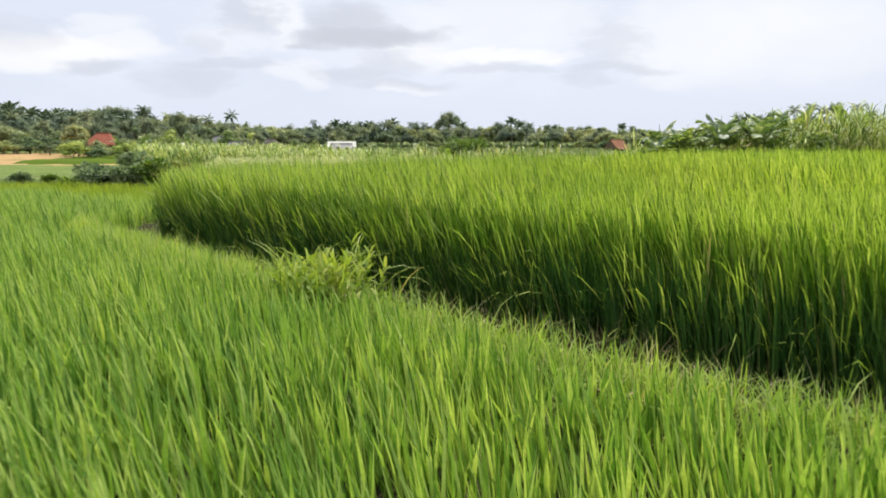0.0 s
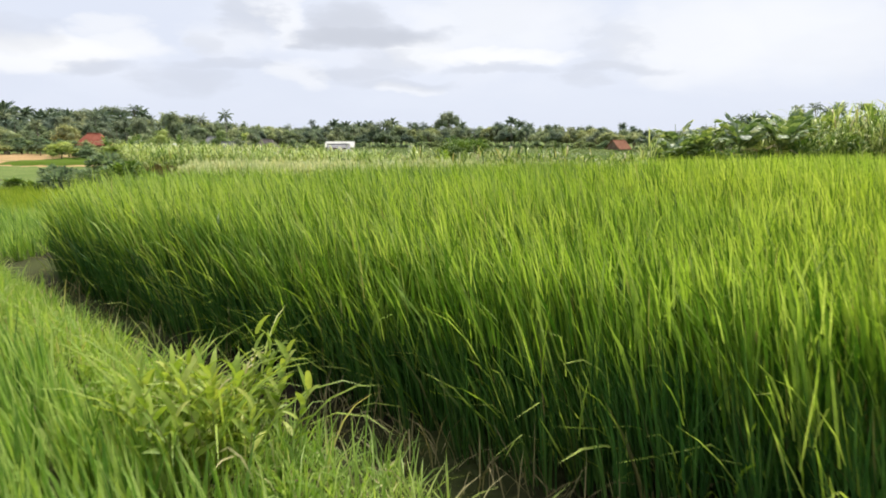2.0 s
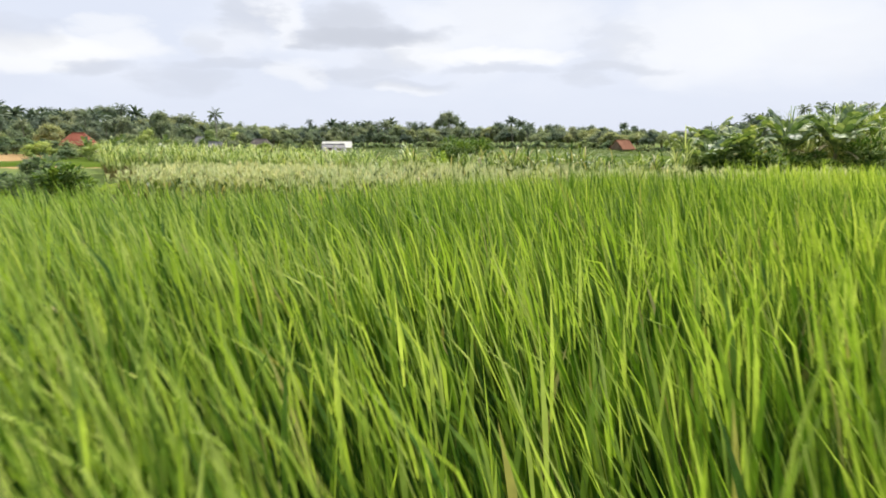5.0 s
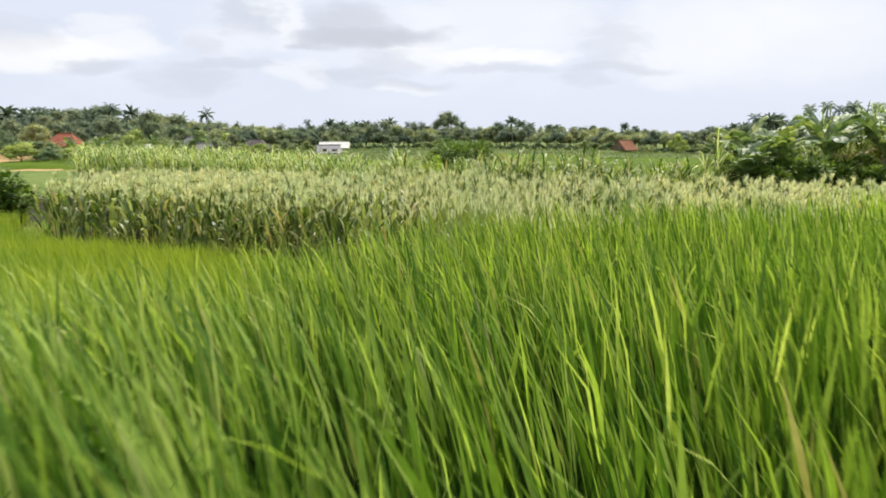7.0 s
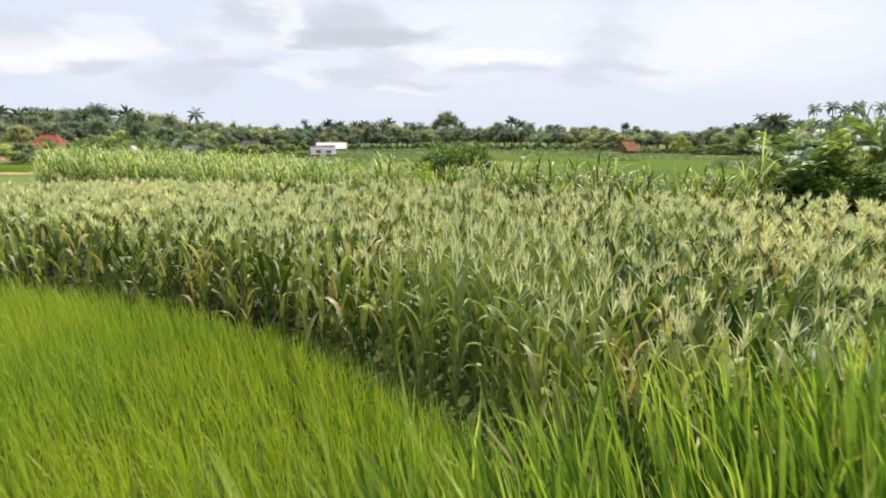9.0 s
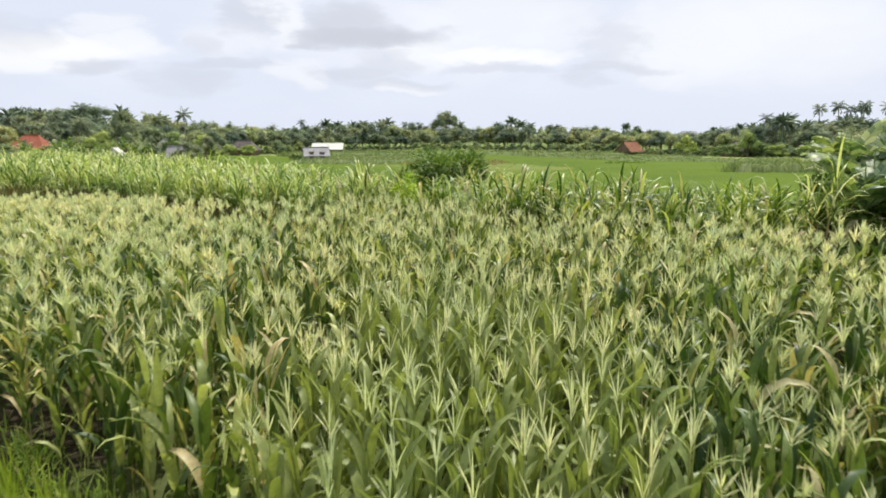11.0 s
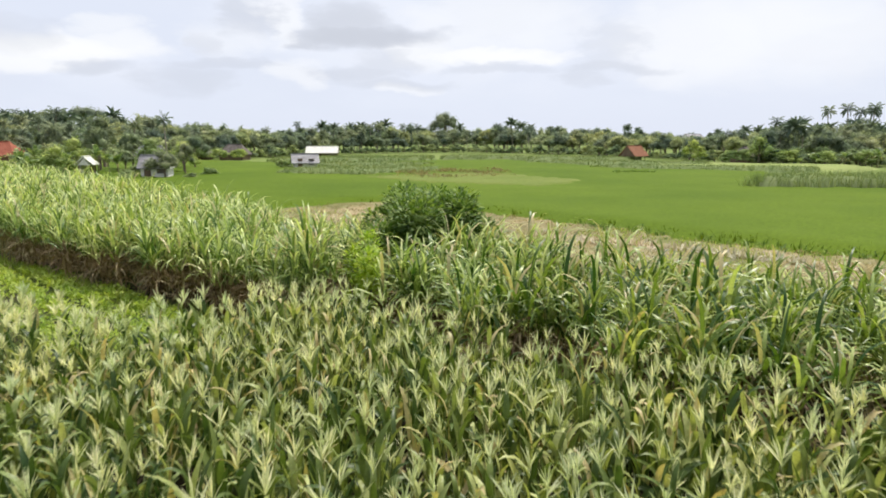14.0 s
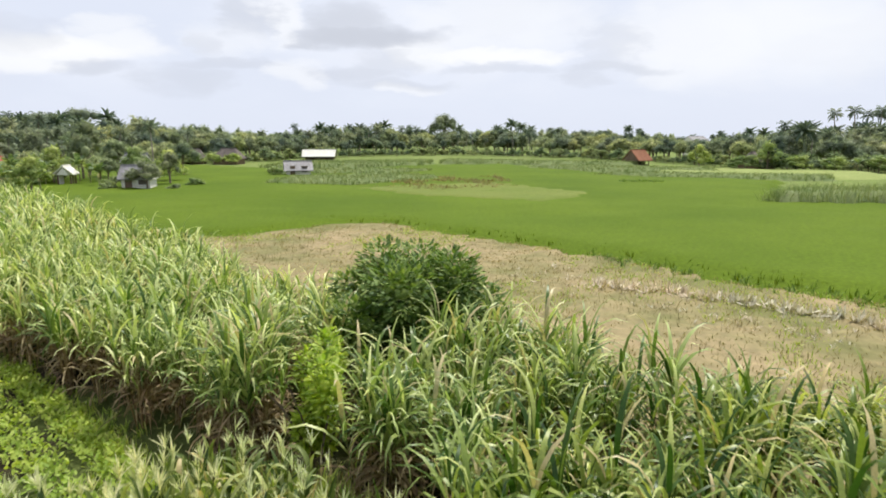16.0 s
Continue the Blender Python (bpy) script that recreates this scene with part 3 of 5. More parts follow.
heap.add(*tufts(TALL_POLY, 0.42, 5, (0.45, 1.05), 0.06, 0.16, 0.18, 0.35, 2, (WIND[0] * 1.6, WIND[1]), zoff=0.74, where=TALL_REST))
# extra lighter leaves brighten the front edge
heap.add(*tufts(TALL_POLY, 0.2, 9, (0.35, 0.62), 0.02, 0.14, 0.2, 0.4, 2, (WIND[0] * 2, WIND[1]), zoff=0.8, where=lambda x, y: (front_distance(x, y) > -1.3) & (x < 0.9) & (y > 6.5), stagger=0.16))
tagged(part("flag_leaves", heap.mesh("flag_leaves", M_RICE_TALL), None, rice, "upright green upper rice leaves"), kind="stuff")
# palest blades on top paint the sunlit canopy
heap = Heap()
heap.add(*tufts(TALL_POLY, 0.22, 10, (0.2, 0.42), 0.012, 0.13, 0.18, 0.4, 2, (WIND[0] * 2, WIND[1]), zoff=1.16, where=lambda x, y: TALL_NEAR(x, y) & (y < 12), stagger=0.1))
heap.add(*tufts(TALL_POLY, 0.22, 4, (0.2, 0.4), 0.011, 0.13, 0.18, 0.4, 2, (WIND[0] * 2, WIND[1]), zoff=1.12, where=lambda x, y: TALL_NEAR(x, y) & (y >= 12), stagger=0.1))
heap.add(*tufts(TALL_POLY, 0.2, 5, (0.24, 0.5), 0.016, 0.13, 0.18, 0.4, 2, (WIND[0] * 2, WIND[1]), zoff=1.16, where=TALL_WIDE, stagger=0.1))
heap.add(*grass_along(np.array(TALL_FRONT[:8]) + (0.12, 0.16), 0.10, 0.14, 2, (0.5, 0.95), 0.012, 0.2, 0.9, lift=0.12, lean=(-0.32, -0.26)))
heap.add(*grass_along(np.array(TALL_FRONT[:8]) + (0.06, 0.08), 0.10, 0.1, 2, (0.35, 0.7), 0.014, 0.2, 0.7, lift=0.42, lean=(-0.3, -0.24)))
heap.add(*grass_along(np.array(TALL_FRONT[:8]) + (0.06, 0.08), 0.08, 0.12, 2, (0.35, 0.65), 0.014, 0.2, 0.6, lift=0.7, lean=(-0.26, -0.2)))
tagged(part("leaf_tips", heap.mesh("leaf_tips", M_RICE_SUN_TIP), None, rice, "thin leaf tips coloured as if sunlit"), kind="stuff")

YOUNG_NEAR = lambda x, y: (np.hypot(x, y) < 8.5) & (y > 0.8) & (np.abs(x) < y + 2)
YOUNG_WIDE = lambda x, y: (np.hypot(x, y) >= 8.5) & (y > 3) & (np.abs(x) < y * 1.2)
heap = Heap()
heap.add(*tufts(YOUNG_POLY, 0.19, 15, (0.3, 0.74), 0.026, 0.06, 0.11, 0.25, 3, WIND, where=YOUNG_NEAR))
heap.add(*tufts(YOUNG_POLY, 0.22, 10, (0.36, 0.72), 0.026, 0.06, 0.12, 0.3, 2, WIND, where=YOUNG_WIDE))
heap.add(*tufts(YOUNG_POLY, 0.45, 6, (0.36, 0.72), 0.05, 0.12, 0.14, 0.3, 2, WIND, where=lambda x, y: ~(YOUNG_NEAR(x, y) | YOUNG_WIDE(x, y))))
stuff("young_rice", heap, M_RICE_YOUNG, "knee-high bright green young rice plants", "rice")

heap = Heap()
heap.add(*tufts(LOWER_POLY, 0.2, 10, (0.55, 0.88), 0.02, 0.06, 0.13, 0.35, 2, WIND, where=lambda x, y: x > -14))
heap.add(*tufts(LOWER_POLY, 0.35, 8, (0.55, 0.88), 0.04, 0.1, 0.13, 0.35, 2, WIND, where=lambda x, y: x <= -14))
stuff("lower_terrace_rice", heap, M_RICE_LOWER, "light yellow-green rice on the lower terrace", "rice")

# grass on the bund and along the lower rice
BUND = np.array([(-10.1, 16.8), (-6.3, 12.5), (-2.8, 8.85), (-1.2, 7.2), (-0.1, 6.1), (0.85, 5.15), (1.65, 4.25), (2.6, 3.4), (4.7, 1.6), (8.2, -1.3)])


heap = Heap()
heap.add(*grass_along(BUND, 0.013, 0.24, 11, (0.16, 0.46), 0.011, 0.4, 1.1))
heap.add(*grass_along(BUND, 0.1, 0.2, 5, (0.4, 0.68), 0.010, 0.35, 1.4))
heap.add(*grass_along([(-12.8, 38), (-11.8, 33.6), (-9.5, 32.0), (-4.6, 29.5), (-2.0, 28.1), (-0.1, 26.7), (1.1, 25.5), (2.6, 23.2)], 0.03, 0.3, 6, (0.15, 0.4), 0.016, 0.4, 1.0))
heap.add(*grass_along(list(zip(EDGE_X[1:9], EDGE_Y[1:9])), 0.05, 0.25, 8, (0.2, 0.5), 0.014, 0.4, 1.0))
stuff("bund_grass", heap, M_BUND, "unkempt yellow-green grass along the field bunds", "grass")

heap = Heap()
heap.add(*grass_along(np.array(TALL_FRONT[:8]) + (-0.12, -0.2), 0.16, 0.15, 2, (0.3, 0.7), 0.010, 0.7, 1.6))
heap.add(*grass_along(np.array(TALL_FRONT[2:7]) + (-0.16, -0.2), 0.07, 0.16, 3, (0.25, 0.55), 0.011, 0.5, 1.4))
heap.add(*grass_along(BUND[:-1] + (0.25, 0.25), 0.2, 0.12, 2, (0.2, 0.5), 0.008, 0.6, 1.6))
heap.add(*grass_along([(0.9, 43.6), (2.6, 42.6), (4.4, 40.4), (6.0, 38.6)], 0.02, 0.4, 3, (0.25, 0.7), 0.025, 1.2, 0.8))
heap.add(*grass_along([(0.9, 43.2), (2.4, 42.0), (4.2, 40.0), (5.8, 38.4), (7.2, 37.0)], 0.02, 0.45, 6, (0.4, 1.0), 0.03, 0.5, 1.1))
stuff("straw_litter", heap, M_DRYSTRAW, "pale dry straw blades bent over the ditch", "straw")


# ---- leafy weeds on the bund ----
def leaf_cloud(heap_, centre, radius, count, size, droop=0.6, seg=3, fold=0.25, broad=(0.32, 0.5)):
    """Short broad leaves pointing out of a rough ellipsoid shell."""
    d = rng.normal(size=(count, 3))
    d /= np.linalg.norm(d, axis=1)[:, None]
    r = rng.uniform(0.35, 1.0, count)[:, None] ** 0.6
    p = np.asarray(centre) + d * r * np.asarray(radius)
    az = np.arctan2(d[:, 1], d[:, 0]) + rng.normal(0, 0.5, count)
    tilt = np.arccos(np.clip(d[:, 2], -1, 1)) * 0.6 + rng.uniform(0.1, 0.8, count)
    heap_.add(*blades(p, az, tilt, rng.uniform(0.1, droop, count), rng.uniform(0.7, 1.3, count) * size, rng.uniform(broad[0], broad[1], count) * size, seg, BROAD_PROFILE, fold=fold))


def build_weed(x, y, height, stems, label):
    thing = tagged(new("weed_clump"), label, "weed")
    thing.location = (x, y, float(ground_z(x, y)) - 0.02)
    hs, hl = Heap(), Heap()
    for i in range(stems):
        a, r = rng.uniform(0, 6.283), rng.uniform(0.02, 0.34)
        lean, hgt = rng.uniform(0.05, 0.45), height * rng.uniform(0.55, 1.0)
        root = np.array([r * math.cos(a), r * math.sin(a), 0])
        top = root + np.array([math.cos(a) * math.sin(lean), math.sin(a) * math.sin(lean), math.cos(lean)]) * hgt
        hs.add(*blades(root[None], a, lean, 0.05, hgt, 0.012, 3, twist=0.3))
        hs.add(*blades(root[None], a, lean, 0.05, hgt, 0.012, 3, twist=1.9))
        k = 11
        s = np.linspace(0.35, 1.0, k)
        p = root + (top - root) * s[:, None]
        hl.add(*blades(p, a + np.arange(k) * 2.4 + rng.normal(0, 0.3, k), np.interp(s, [0.3, 1], [1.1, 0.35]), rng.uniform(0.3, 0.9, k), rng.uniform(0.11, 0.2, k), rng.uniform(0.03, 0.055, k), 4, BROAD_PROFILE, fold=0.3))
    tagged(part("stalk", hs.mesh("stalk", M_CORN_STALK), None, thing), kind="stuff")
    tagged(part("foliage", hl.mesh("foliage", M_WEED), None, thing, "pointed light green leaves"), kind="stuff")
    hg = Heap()
    n = 80
    root = np.stack([rng.normal(-0.05, 0.16, n), rng.normal(0, 0.16, n), np.zeros(n)], 1)
    hg.add(*blades(root, rng.uniform(0, 6.283, n), rng.uniform(0.05, 0.4, n), rng.uniform(0.6, 2.1, n), rng.uniform(0.6, 1.15, n), 0.015, 5))
    tagged(part("grass_tuft", hg.mesh("grass_tuft", M_GRASS), None, thing, "long arching grass blades"), kind="stuff")
    return thing


build_weed(-0.8, 6.8, 0.76, 26, "leafy light green weed clump on the field bund")
build_weed(-1.2, 7.06, 0.56, 16, "leafy light green weed clump on the field bund")


# ---- corn ----
def corn_leaf_args(n_leaf, height):
    s = np.linspace(0.12, 0.86, n_leaf)
    return s * height, np.arange(n_leaf) * math.pi + rng.normal(0, 0.6, n_leaf), np.interp(s, [0.1, 0.9], [0.3, 0.13]), rng.choice([0.35, 0.9, 1.5, 2.1], n_leaf) * rng.uniform(0.7, 1.2, n_leaf), np.interp(s, [0.1, 0.5, 0.9], [0.55, 0.78, 0.45]) * rng.uniform(0.75, 1.15, n_leaf), np.interp(s, [0.1, 0.5, 0.9], [0.075, 0.105, 0.07])


def tassel_blades(top, n, size, width=0.010, seg=2):
    """A tassel: one upright spike and a fan of side branches."""
    az = np.concatenate([[0], rng.uniform(0, 6.283, n)])
    tilt = np.concatenate([[0.05], rng.uniform(0.2, 0.8, n)])
    ln = np.concatenate([[size * 1.15], size * rng.uniform(0.6, 0.95, n)])
    root = np.repeat(np.asarray(top)[None], n + 1, 0) + np.stack([np.zeros(n + 1), np.zeros(n + 1), np.concatenate([[0], rng.uniform(-0.02, 0.08, n)])], 1)
    return blades(root, az, tilt, rng.uniform(0.0, 0.25, n + 1), ln, width, seg, ([0, 0.3, 0.7, 1], [0.6, 1, 0.9, 0]))


def stalk_tube(height, r0, r1, sides=5, rings=5, lean=(0.0, 0.0)):
    v, f = [], []
    for k in range(rings + 1):
        s = k / rings
        r = r0 + (r1 - r0) * s
        for a in range(sides):
            t = a / sides * 6.283
            v.append((r * math.cos(t) + lean[0] * s * s, r * math.sin(t) + lean[1] * s * s, height * s))
    for k in range(rings):
        for a in range(sides):
            i, j = k * sides + a, k * sides + (a + 1) % sides
            f += [(i, j, j + sides), (i, j + sides, i + sides)]
    return np.array(v), np.array(f)


def corn_plant_parts():
    """One corn plant as separate part meshes: stalk, leaves, tassel, ear."""
    hgt = rng.uniform(1.52, 1.75)
    lean = rng.normal(0, 0.06, 2)
    made = [("stalk", mesh_from("stalk", *stalk_tube(hgt + 0.12, 0.013, 0.006, 5, 4, lean), M_CORN_STALK))]
    n = int(rng.integers(8, 11))
    z, az, tilt, bend, ln, w = corn_leaf_args(n, hgt)
    az0 = rng.uniform(0, 6.283)
    for i in range(n):
        s = z[i] / hgt
        root = np.array([[lean[0] * s * s, lean[1] * s * s, z[i]]])
        made.append(("leaf", mesh_from("leaf", *blades(root, az[i] + az0, tilt[i], bend[i], ln[i], w[i], 6, BROAD_PROFILE, 1.6, rng.uniform(-0.5, 0.5), 0.35), M_CORN)))
    made.append(("tassel", mesh_from("tassel", *tassel_blades((lean[0], lean[1], hgt + 0.11), 7, 0.30, 0.011, 3), M_TASSEL)))
    ev, ef = stalk_tube(0.2, 0.022, 0.008, 5, 3)
    tip = 0.4
    ev = np.stack([ev[:, 0] + ev[:, 2] * math.sin(tip) + 0.014, ev[:, 1], ev[:, 2] * math.cos(tip) + hgt * 0.52], 1)
    made.append(("ear", mesh_from("ear", ev, ef, M_CORN_STALK)))
    return made


def corn_template(seg, n_tassel, leaf_step=1, tassel_w=0.011):
    """The same plant as two heaps of triangles, for the joined field."""
    hgt = rng.uniform(1.45, 1.75)
    lean = rng.normal(0, 0.07, 2)
    n = int(rng.integers(8, 11))
    z, az, tilt, bend, ln, w = corn_leaf_args(n, hgt)
    k = np.arange(0, n, leaf_step)
    s = (z[k] / hgt) ** 2
    root = np.stack([lean[0] * s, lean[1] * s, z[k]], 1)
    lv, lf = blades(root, az[k] + rng.uniform(0, 6.283), tilt[k], bend[k], ln[k], w[k] * (1 + 0.2 * (leaf_step - 1)), seg, BROAD_PROFILE, 1.6, rng.uniform(-0.5, 0.5, len(k)), 0.35 if seg > 3 else 0.0)
    sv, sf = blades(np.zeros((2, 3)), 0.0, 0.02, 0.03, hgt + 0.12, 0.022, 2, ([0, 1], [1, 0.6]), twist=[0.0, 1.57])
    tv, tf = tassel_blades((lean[0], lean[1], hgt + 0.11), n_tassel, 0.28, tassel_w, 2)
    return (np.concatenate([lv, sv]), np.concatenate([lf, sf + len(lv)])), (tv, tf)


def plant_out(templates, x, y, scale, heaps):
    """Copies of the templates' triangles at the given places, turned and scaled at random."""
    which = rng.integers(0, len(templates), len(x))
    for i, tpl in enumerate(templates):
        k = which == i
        m = int(k.sum())
        if not m:
            continue
        a = rng.uniform(0, 6.283, m)
        c, s_ = np.cos(a)[:, None], np.sin(a)[:, None]
        sc = rng.uniform(scale[0], scale[1], m)[:, None]
        z = ground_z(x[k], y[k])[:, None]
        for (v, f), h in zip(tpl, heaps):
            if not len(v):
                continue
            vx = (v[None, :, 0] * c - v[None, :, 1] * s_) * sc + x[k][:, None]
            vy = (v[None, :, 0] * s_ + v[None, :, 1] * c) * sc + y[k][:, None]
            vz = v[None, :, 2] * sc + z
            h.add(np.stack([vx, vy, vz], 2), (f[None] + (np.arange(m) * len(v))[:, None, None]))


cx, cy = scatter(CORN_POLY, 0.34, 0.22, 0.55)
single = near_path(cx, cy, 1.5) & (cy > 22.5) & (cy < 30.0)
mid_corn = ~single & near_path(cx, cy, 7.5)
near_corn = mid_corn & near_path(cx, cy, 4.2)
mid_corn = mid_corn & ~near_corn
far_corn = ~single & ~mid_corn & ~near_corn & ((cx < 13) | (rng.uniform(size=len(cx)) < 0.75))
leaves_heap, tassel_heap = Heap(), Heap()
plant_out([corn_template(5, 8, 1, 0.015) for _ in range(12)], cx[near_corn & (cy < 29)], cy[near_corn & (cy < 29)], (0.72, 1.14), (leaves_heap, tassel_heap))
plant_out([corn_template(5, 9, 1, 0.019) for _ in range(12)], cx[near_corn & (cy >= 29)], cy[near_corn & (cy >= 29)], (0.76, 1.14), (leaves_heap, tassel_heap))
plant_out([corn_template(4, 12, 1, 0.025) for _ in range(8)], cx[mid_corn], cy[mid_corn], (0.78, 1.12), (leaves_heap, tassel_heap))
plant_out([corn_template(3, 11, 2, 0.04) for _ in range(6)], cx[far_corn], cy[far_corn], (0.85, 1.1), (leaves_heap, tassel_heap))
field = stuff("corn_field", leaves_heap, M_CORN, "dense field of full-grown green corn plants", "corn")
tassels = part("tassels", tassel_heap.mesh("tassels", M_TASSEL), None, field, "pale straw-coloured corn tassels")
tagged(tassels, kind="stuff")

corn_kinds = []
for i in range(5):
    plant = tagged(new("corn_plant"), "full-grown corn plant with broad green leaves and pale tassel", "corn plant", "corn plants in the field")
    for nm, me in corn_plant_parts():
        part(nm, me, None, plant)
    corn_kinds.append(plant)
sx, sy = cx[single], cy[single]
for i, (x, y) in enumerate(zip(sx, sy)):
    m = pose(float(x), float(y), float(ground_z(x, y)) - 0.01, 0, 0, float(rng.uniform(0, 360)))
    if i < len(corn_kinds):
        corn_kinds[i].matrix_basis = m
    else:
        copy_thing(corn_kinds[i % len(corn_kinds)], m)


# ---- sugar cane and elephant grass ----
def cane_template(height, stems, per_stem, seg, leaf, width, dry=0):
    """A stool of tall cane: upright stems, each with a fountain of leaves at its top and dead leaves hanging below."""
    gv, dv = Heap(), Heap()
    for i in range(stems):
        a, r = rng.uniform(0, 6.283), rng.uniform(0.02, 0.24)
        root = np.array([r * math.cos(a), r * math.sin(a), 0.0])
        h = height * rng.uniform(0.52, 0.74)
        lean = rng.uniform(0.02, 0.2)
        ax = np.array([math.cos(a) * math.sin(lean), math.sin(a) * math.sin(lean), math.cos(lean)])
        dv.add(*blades(np.repeat(root[None], 2, 0), a, lean, 0.0, h, 0.034, 2, ([0, 1], [1, 0.8]), twist=[0.2, 1.77]))
        n = per_stem
        s = np.linspace(0.66, 1.0, n)
        p = root + ax * (h * s)[:, None]
        az = a + np.arange(n) * 2.75 + rng.normal(0, 0.5, n)
        tilt = np.interp(s, [0.66, 1], [0.6, 0.08]) + rng.uniform(-0.05, 0.15, n)
        gv.add(*blades(p, az, tilt, np.interp(s, [0.66, 1], [2.5, 1.8]) * rng.uniform(0.65, 1.2, n), leaf * rng.uniform(0.75, 1.15, n), width * rng.uniform(0.8, 1.2, n), seg, BROAD_PROFILE, 2.0, rng.uniform(-0.5, 0.5, n)))
        if dry:
            s = rng.uniform(0.15, 0.66, dry)
            p = root + ax * (h * s)[:, None]
            dv.add(*blades(p, rng.uniform(0, 6.283, dry), rng.uniform(0.5, 1.2, dry), rng.uniform(1.4, 2.3, dry), leaf * rng.uniform(0.45, 0.85, dry), width * 0.75, 4, BROAD_PROFILE, 0.9))
    parts_ = []
    for h_ in (gv, dv):
        parts_.append((np.concatenate(h_.v), np.concatenate(h_.f)) if h_.v else (np.zeros((0, 3)), np.zeros((0, 3), dtype=int)))
    return parts_


x, y = scatter(CANE_POLY, 0.73, 0.3, -0.75)
clear_of_bush = (np.hypot(x - 7.9, (y - 41.9) * 0.8) > 0.6) & (np.hypot(x - 4.0, y - 48.2) > 1.7) & (np.hypot(x - 3.5, (y - 46.6) * 0.8) > 0.9) & (np.hypot(x - 2.1, y - 43.8) > 1.0)
clear_of_bush &= (np.sin(x * 1.3 + 1.1 * np.sin(y * 0.9)) * np.cos(y * 1.1 - 0.4 * x) < 0.62) | (rng.uniform(size=len(x)) < 0.3)
near = (y < 60) & (x > -14) & clear_of_bush
single_cane = near & near_path(x, y, 5.6) & (y < 47.5)
far = ~near & clear_of_bush & (rng.uniform(size=len(x)) < 0.6)
# the stand is lowest in its corner beyond the corn
low_cane = x + rng.normal(0, 1.2, len(x)) > np.where(y > 43.5, 7.2, 4.5)
mid_cane = ~low_cane & (x + rng.normal(0, 1.5, len(x)) > -3)
CANE_KINDS = ((2.35, low_cane, 1.15), (2.6, mid_cane, 1.2), (2.9, ~low_cane & ~mid_cane, 1.25))
green_heap, low_heap, dry_heap = Heap(), Heap(), Heap()
for hgt, which, leaf in CANE_KINDS:
    plant_out([cane_template(hgt, 6, 8, 5, leaf, 0.062, 6) for _ in range(6)], x[near & which & ~single_cane], y[near & which & ~single_cane], (0.85, 1.1), (low_heap if hgt < 2.5 else green_heap, dry_heap))
plant_out([cane_template(2.9, 4, 8, 4, 1.3, 0.075) for _ in range(5)], x[far], y[far], (0.85, 1.15), (green_heap, dry_heap))
cane = stuff("sugar_cane", green_heap, M_CANE, "stand of sugar cane with pale arching leaves", "sugar cane")
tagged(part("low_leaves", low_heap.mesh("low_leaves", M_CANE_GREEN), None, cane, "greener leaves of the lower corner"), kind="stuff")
tagged(part("dry_leaves", dry_heap.mesh("dry_leaves", M_CANE_DRY), None, cane, "brown dead leaves low on the cane"), kind="stuff")

for hgt, which, leaf in CANE_KINDS[:2]:
    cane_kinds = []
    for i in range(6):
        stool = tagged(new("cane_stool"), "sugar cane stool with pale arching leaves and dry brown lower leaves", "sugar cane", "cane stools at the field edge")
        (gv_, gf_), (dv_, df_) = cane_template(hgt, 6, 8, 5, leaf, 0.062, 7)
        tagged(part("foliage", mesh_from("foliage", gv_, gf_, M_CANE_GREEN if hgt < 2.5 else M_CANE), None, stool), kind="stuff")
        tagged(part("dry_foliage", mesh_from("dry_foliage", dv_, df_, M_CANE_DRY), None, stool, "brown dead leaves and tan stems"), kind="stuff")
        cane_kinds.append(stool)
    here = single_cane & (low_cane if hgt < 2.5 else ~low_cane)
    for i, (px, py) in enumerate(zip(x[here], y[here])):
        m = pose(float(px), float(py), float(ground_z(px, py)) - 0.01, 0, 0, float(rng.uniform(0, 360))) @ Matrix.Scale(float(rng.uniform(0.85, 1.12)), 4)
        if i < len(cane_kinds):
            cane_kinds[i].matrix_basis = m
        else:
            copy_thing(cane_kinds[i % len(cane_kinds)], m)

# tall elephant grass with bananas to the side
SIDE_POLY = [(22.2, 40.0), (23.2, 38.4), (25, 37.4), (40, 36), (46, 46), (36, 52), (26, 50), (23.0, 47), (22.4, 43)]
x, y = scatter(SIDE_POLY, 1.05, 0.3, 0.2)
green_heap, dry_heap = Heap(), Heap()
for lo, hi, hgt in ((12, 25, 4.5), (25, 50, 6.2)):
    k = (x >= lo) & (x < hi)
    plant_out([cane_template(hgt, 5, 9, 4, 1.6, 0.08) for _ in range(3)], x[k], y[k], (0.8, 1.08), (green_heap, dry_heap))
plant_out([cane_template(4.0, 5, 10, 5, 1.3, 0.06) for _ in range(2)], np.array([12.6, 12.9]), np.array([36.4, 36.9]), (0.8, 1.0), (green_heap, dry_heap))
stuff("elephant_grass", green_heap, M_CANE, "tall thicket of light green elephant grass", "elephant grass")
tagged(part("stems", dry_heap.mesh("stems", M_CANE_DRY), None, bpy.data.objects["elephant_grass"], "tan grass stems"), kind="stuff")


# ---- shrubs and the round bush ----
def blob(centre, radius):
    """A knobbly inner mass of foliage that closes a crown."""
    bm = bmesh.new()
    bmesh.ops.create_icosphere(bm, subdivisions=1, radius=1.0)
    v = np.array([p.co[:] for p in bm.verts])
    f = np.array([[q.index for q in face.verts] for face in bm.faces])
    bm.free()
    v = v * rng.uniform(0.72, 1.12, (len(v), 1))
    return np.asarray(centre) + v * np.asarray(radius), f


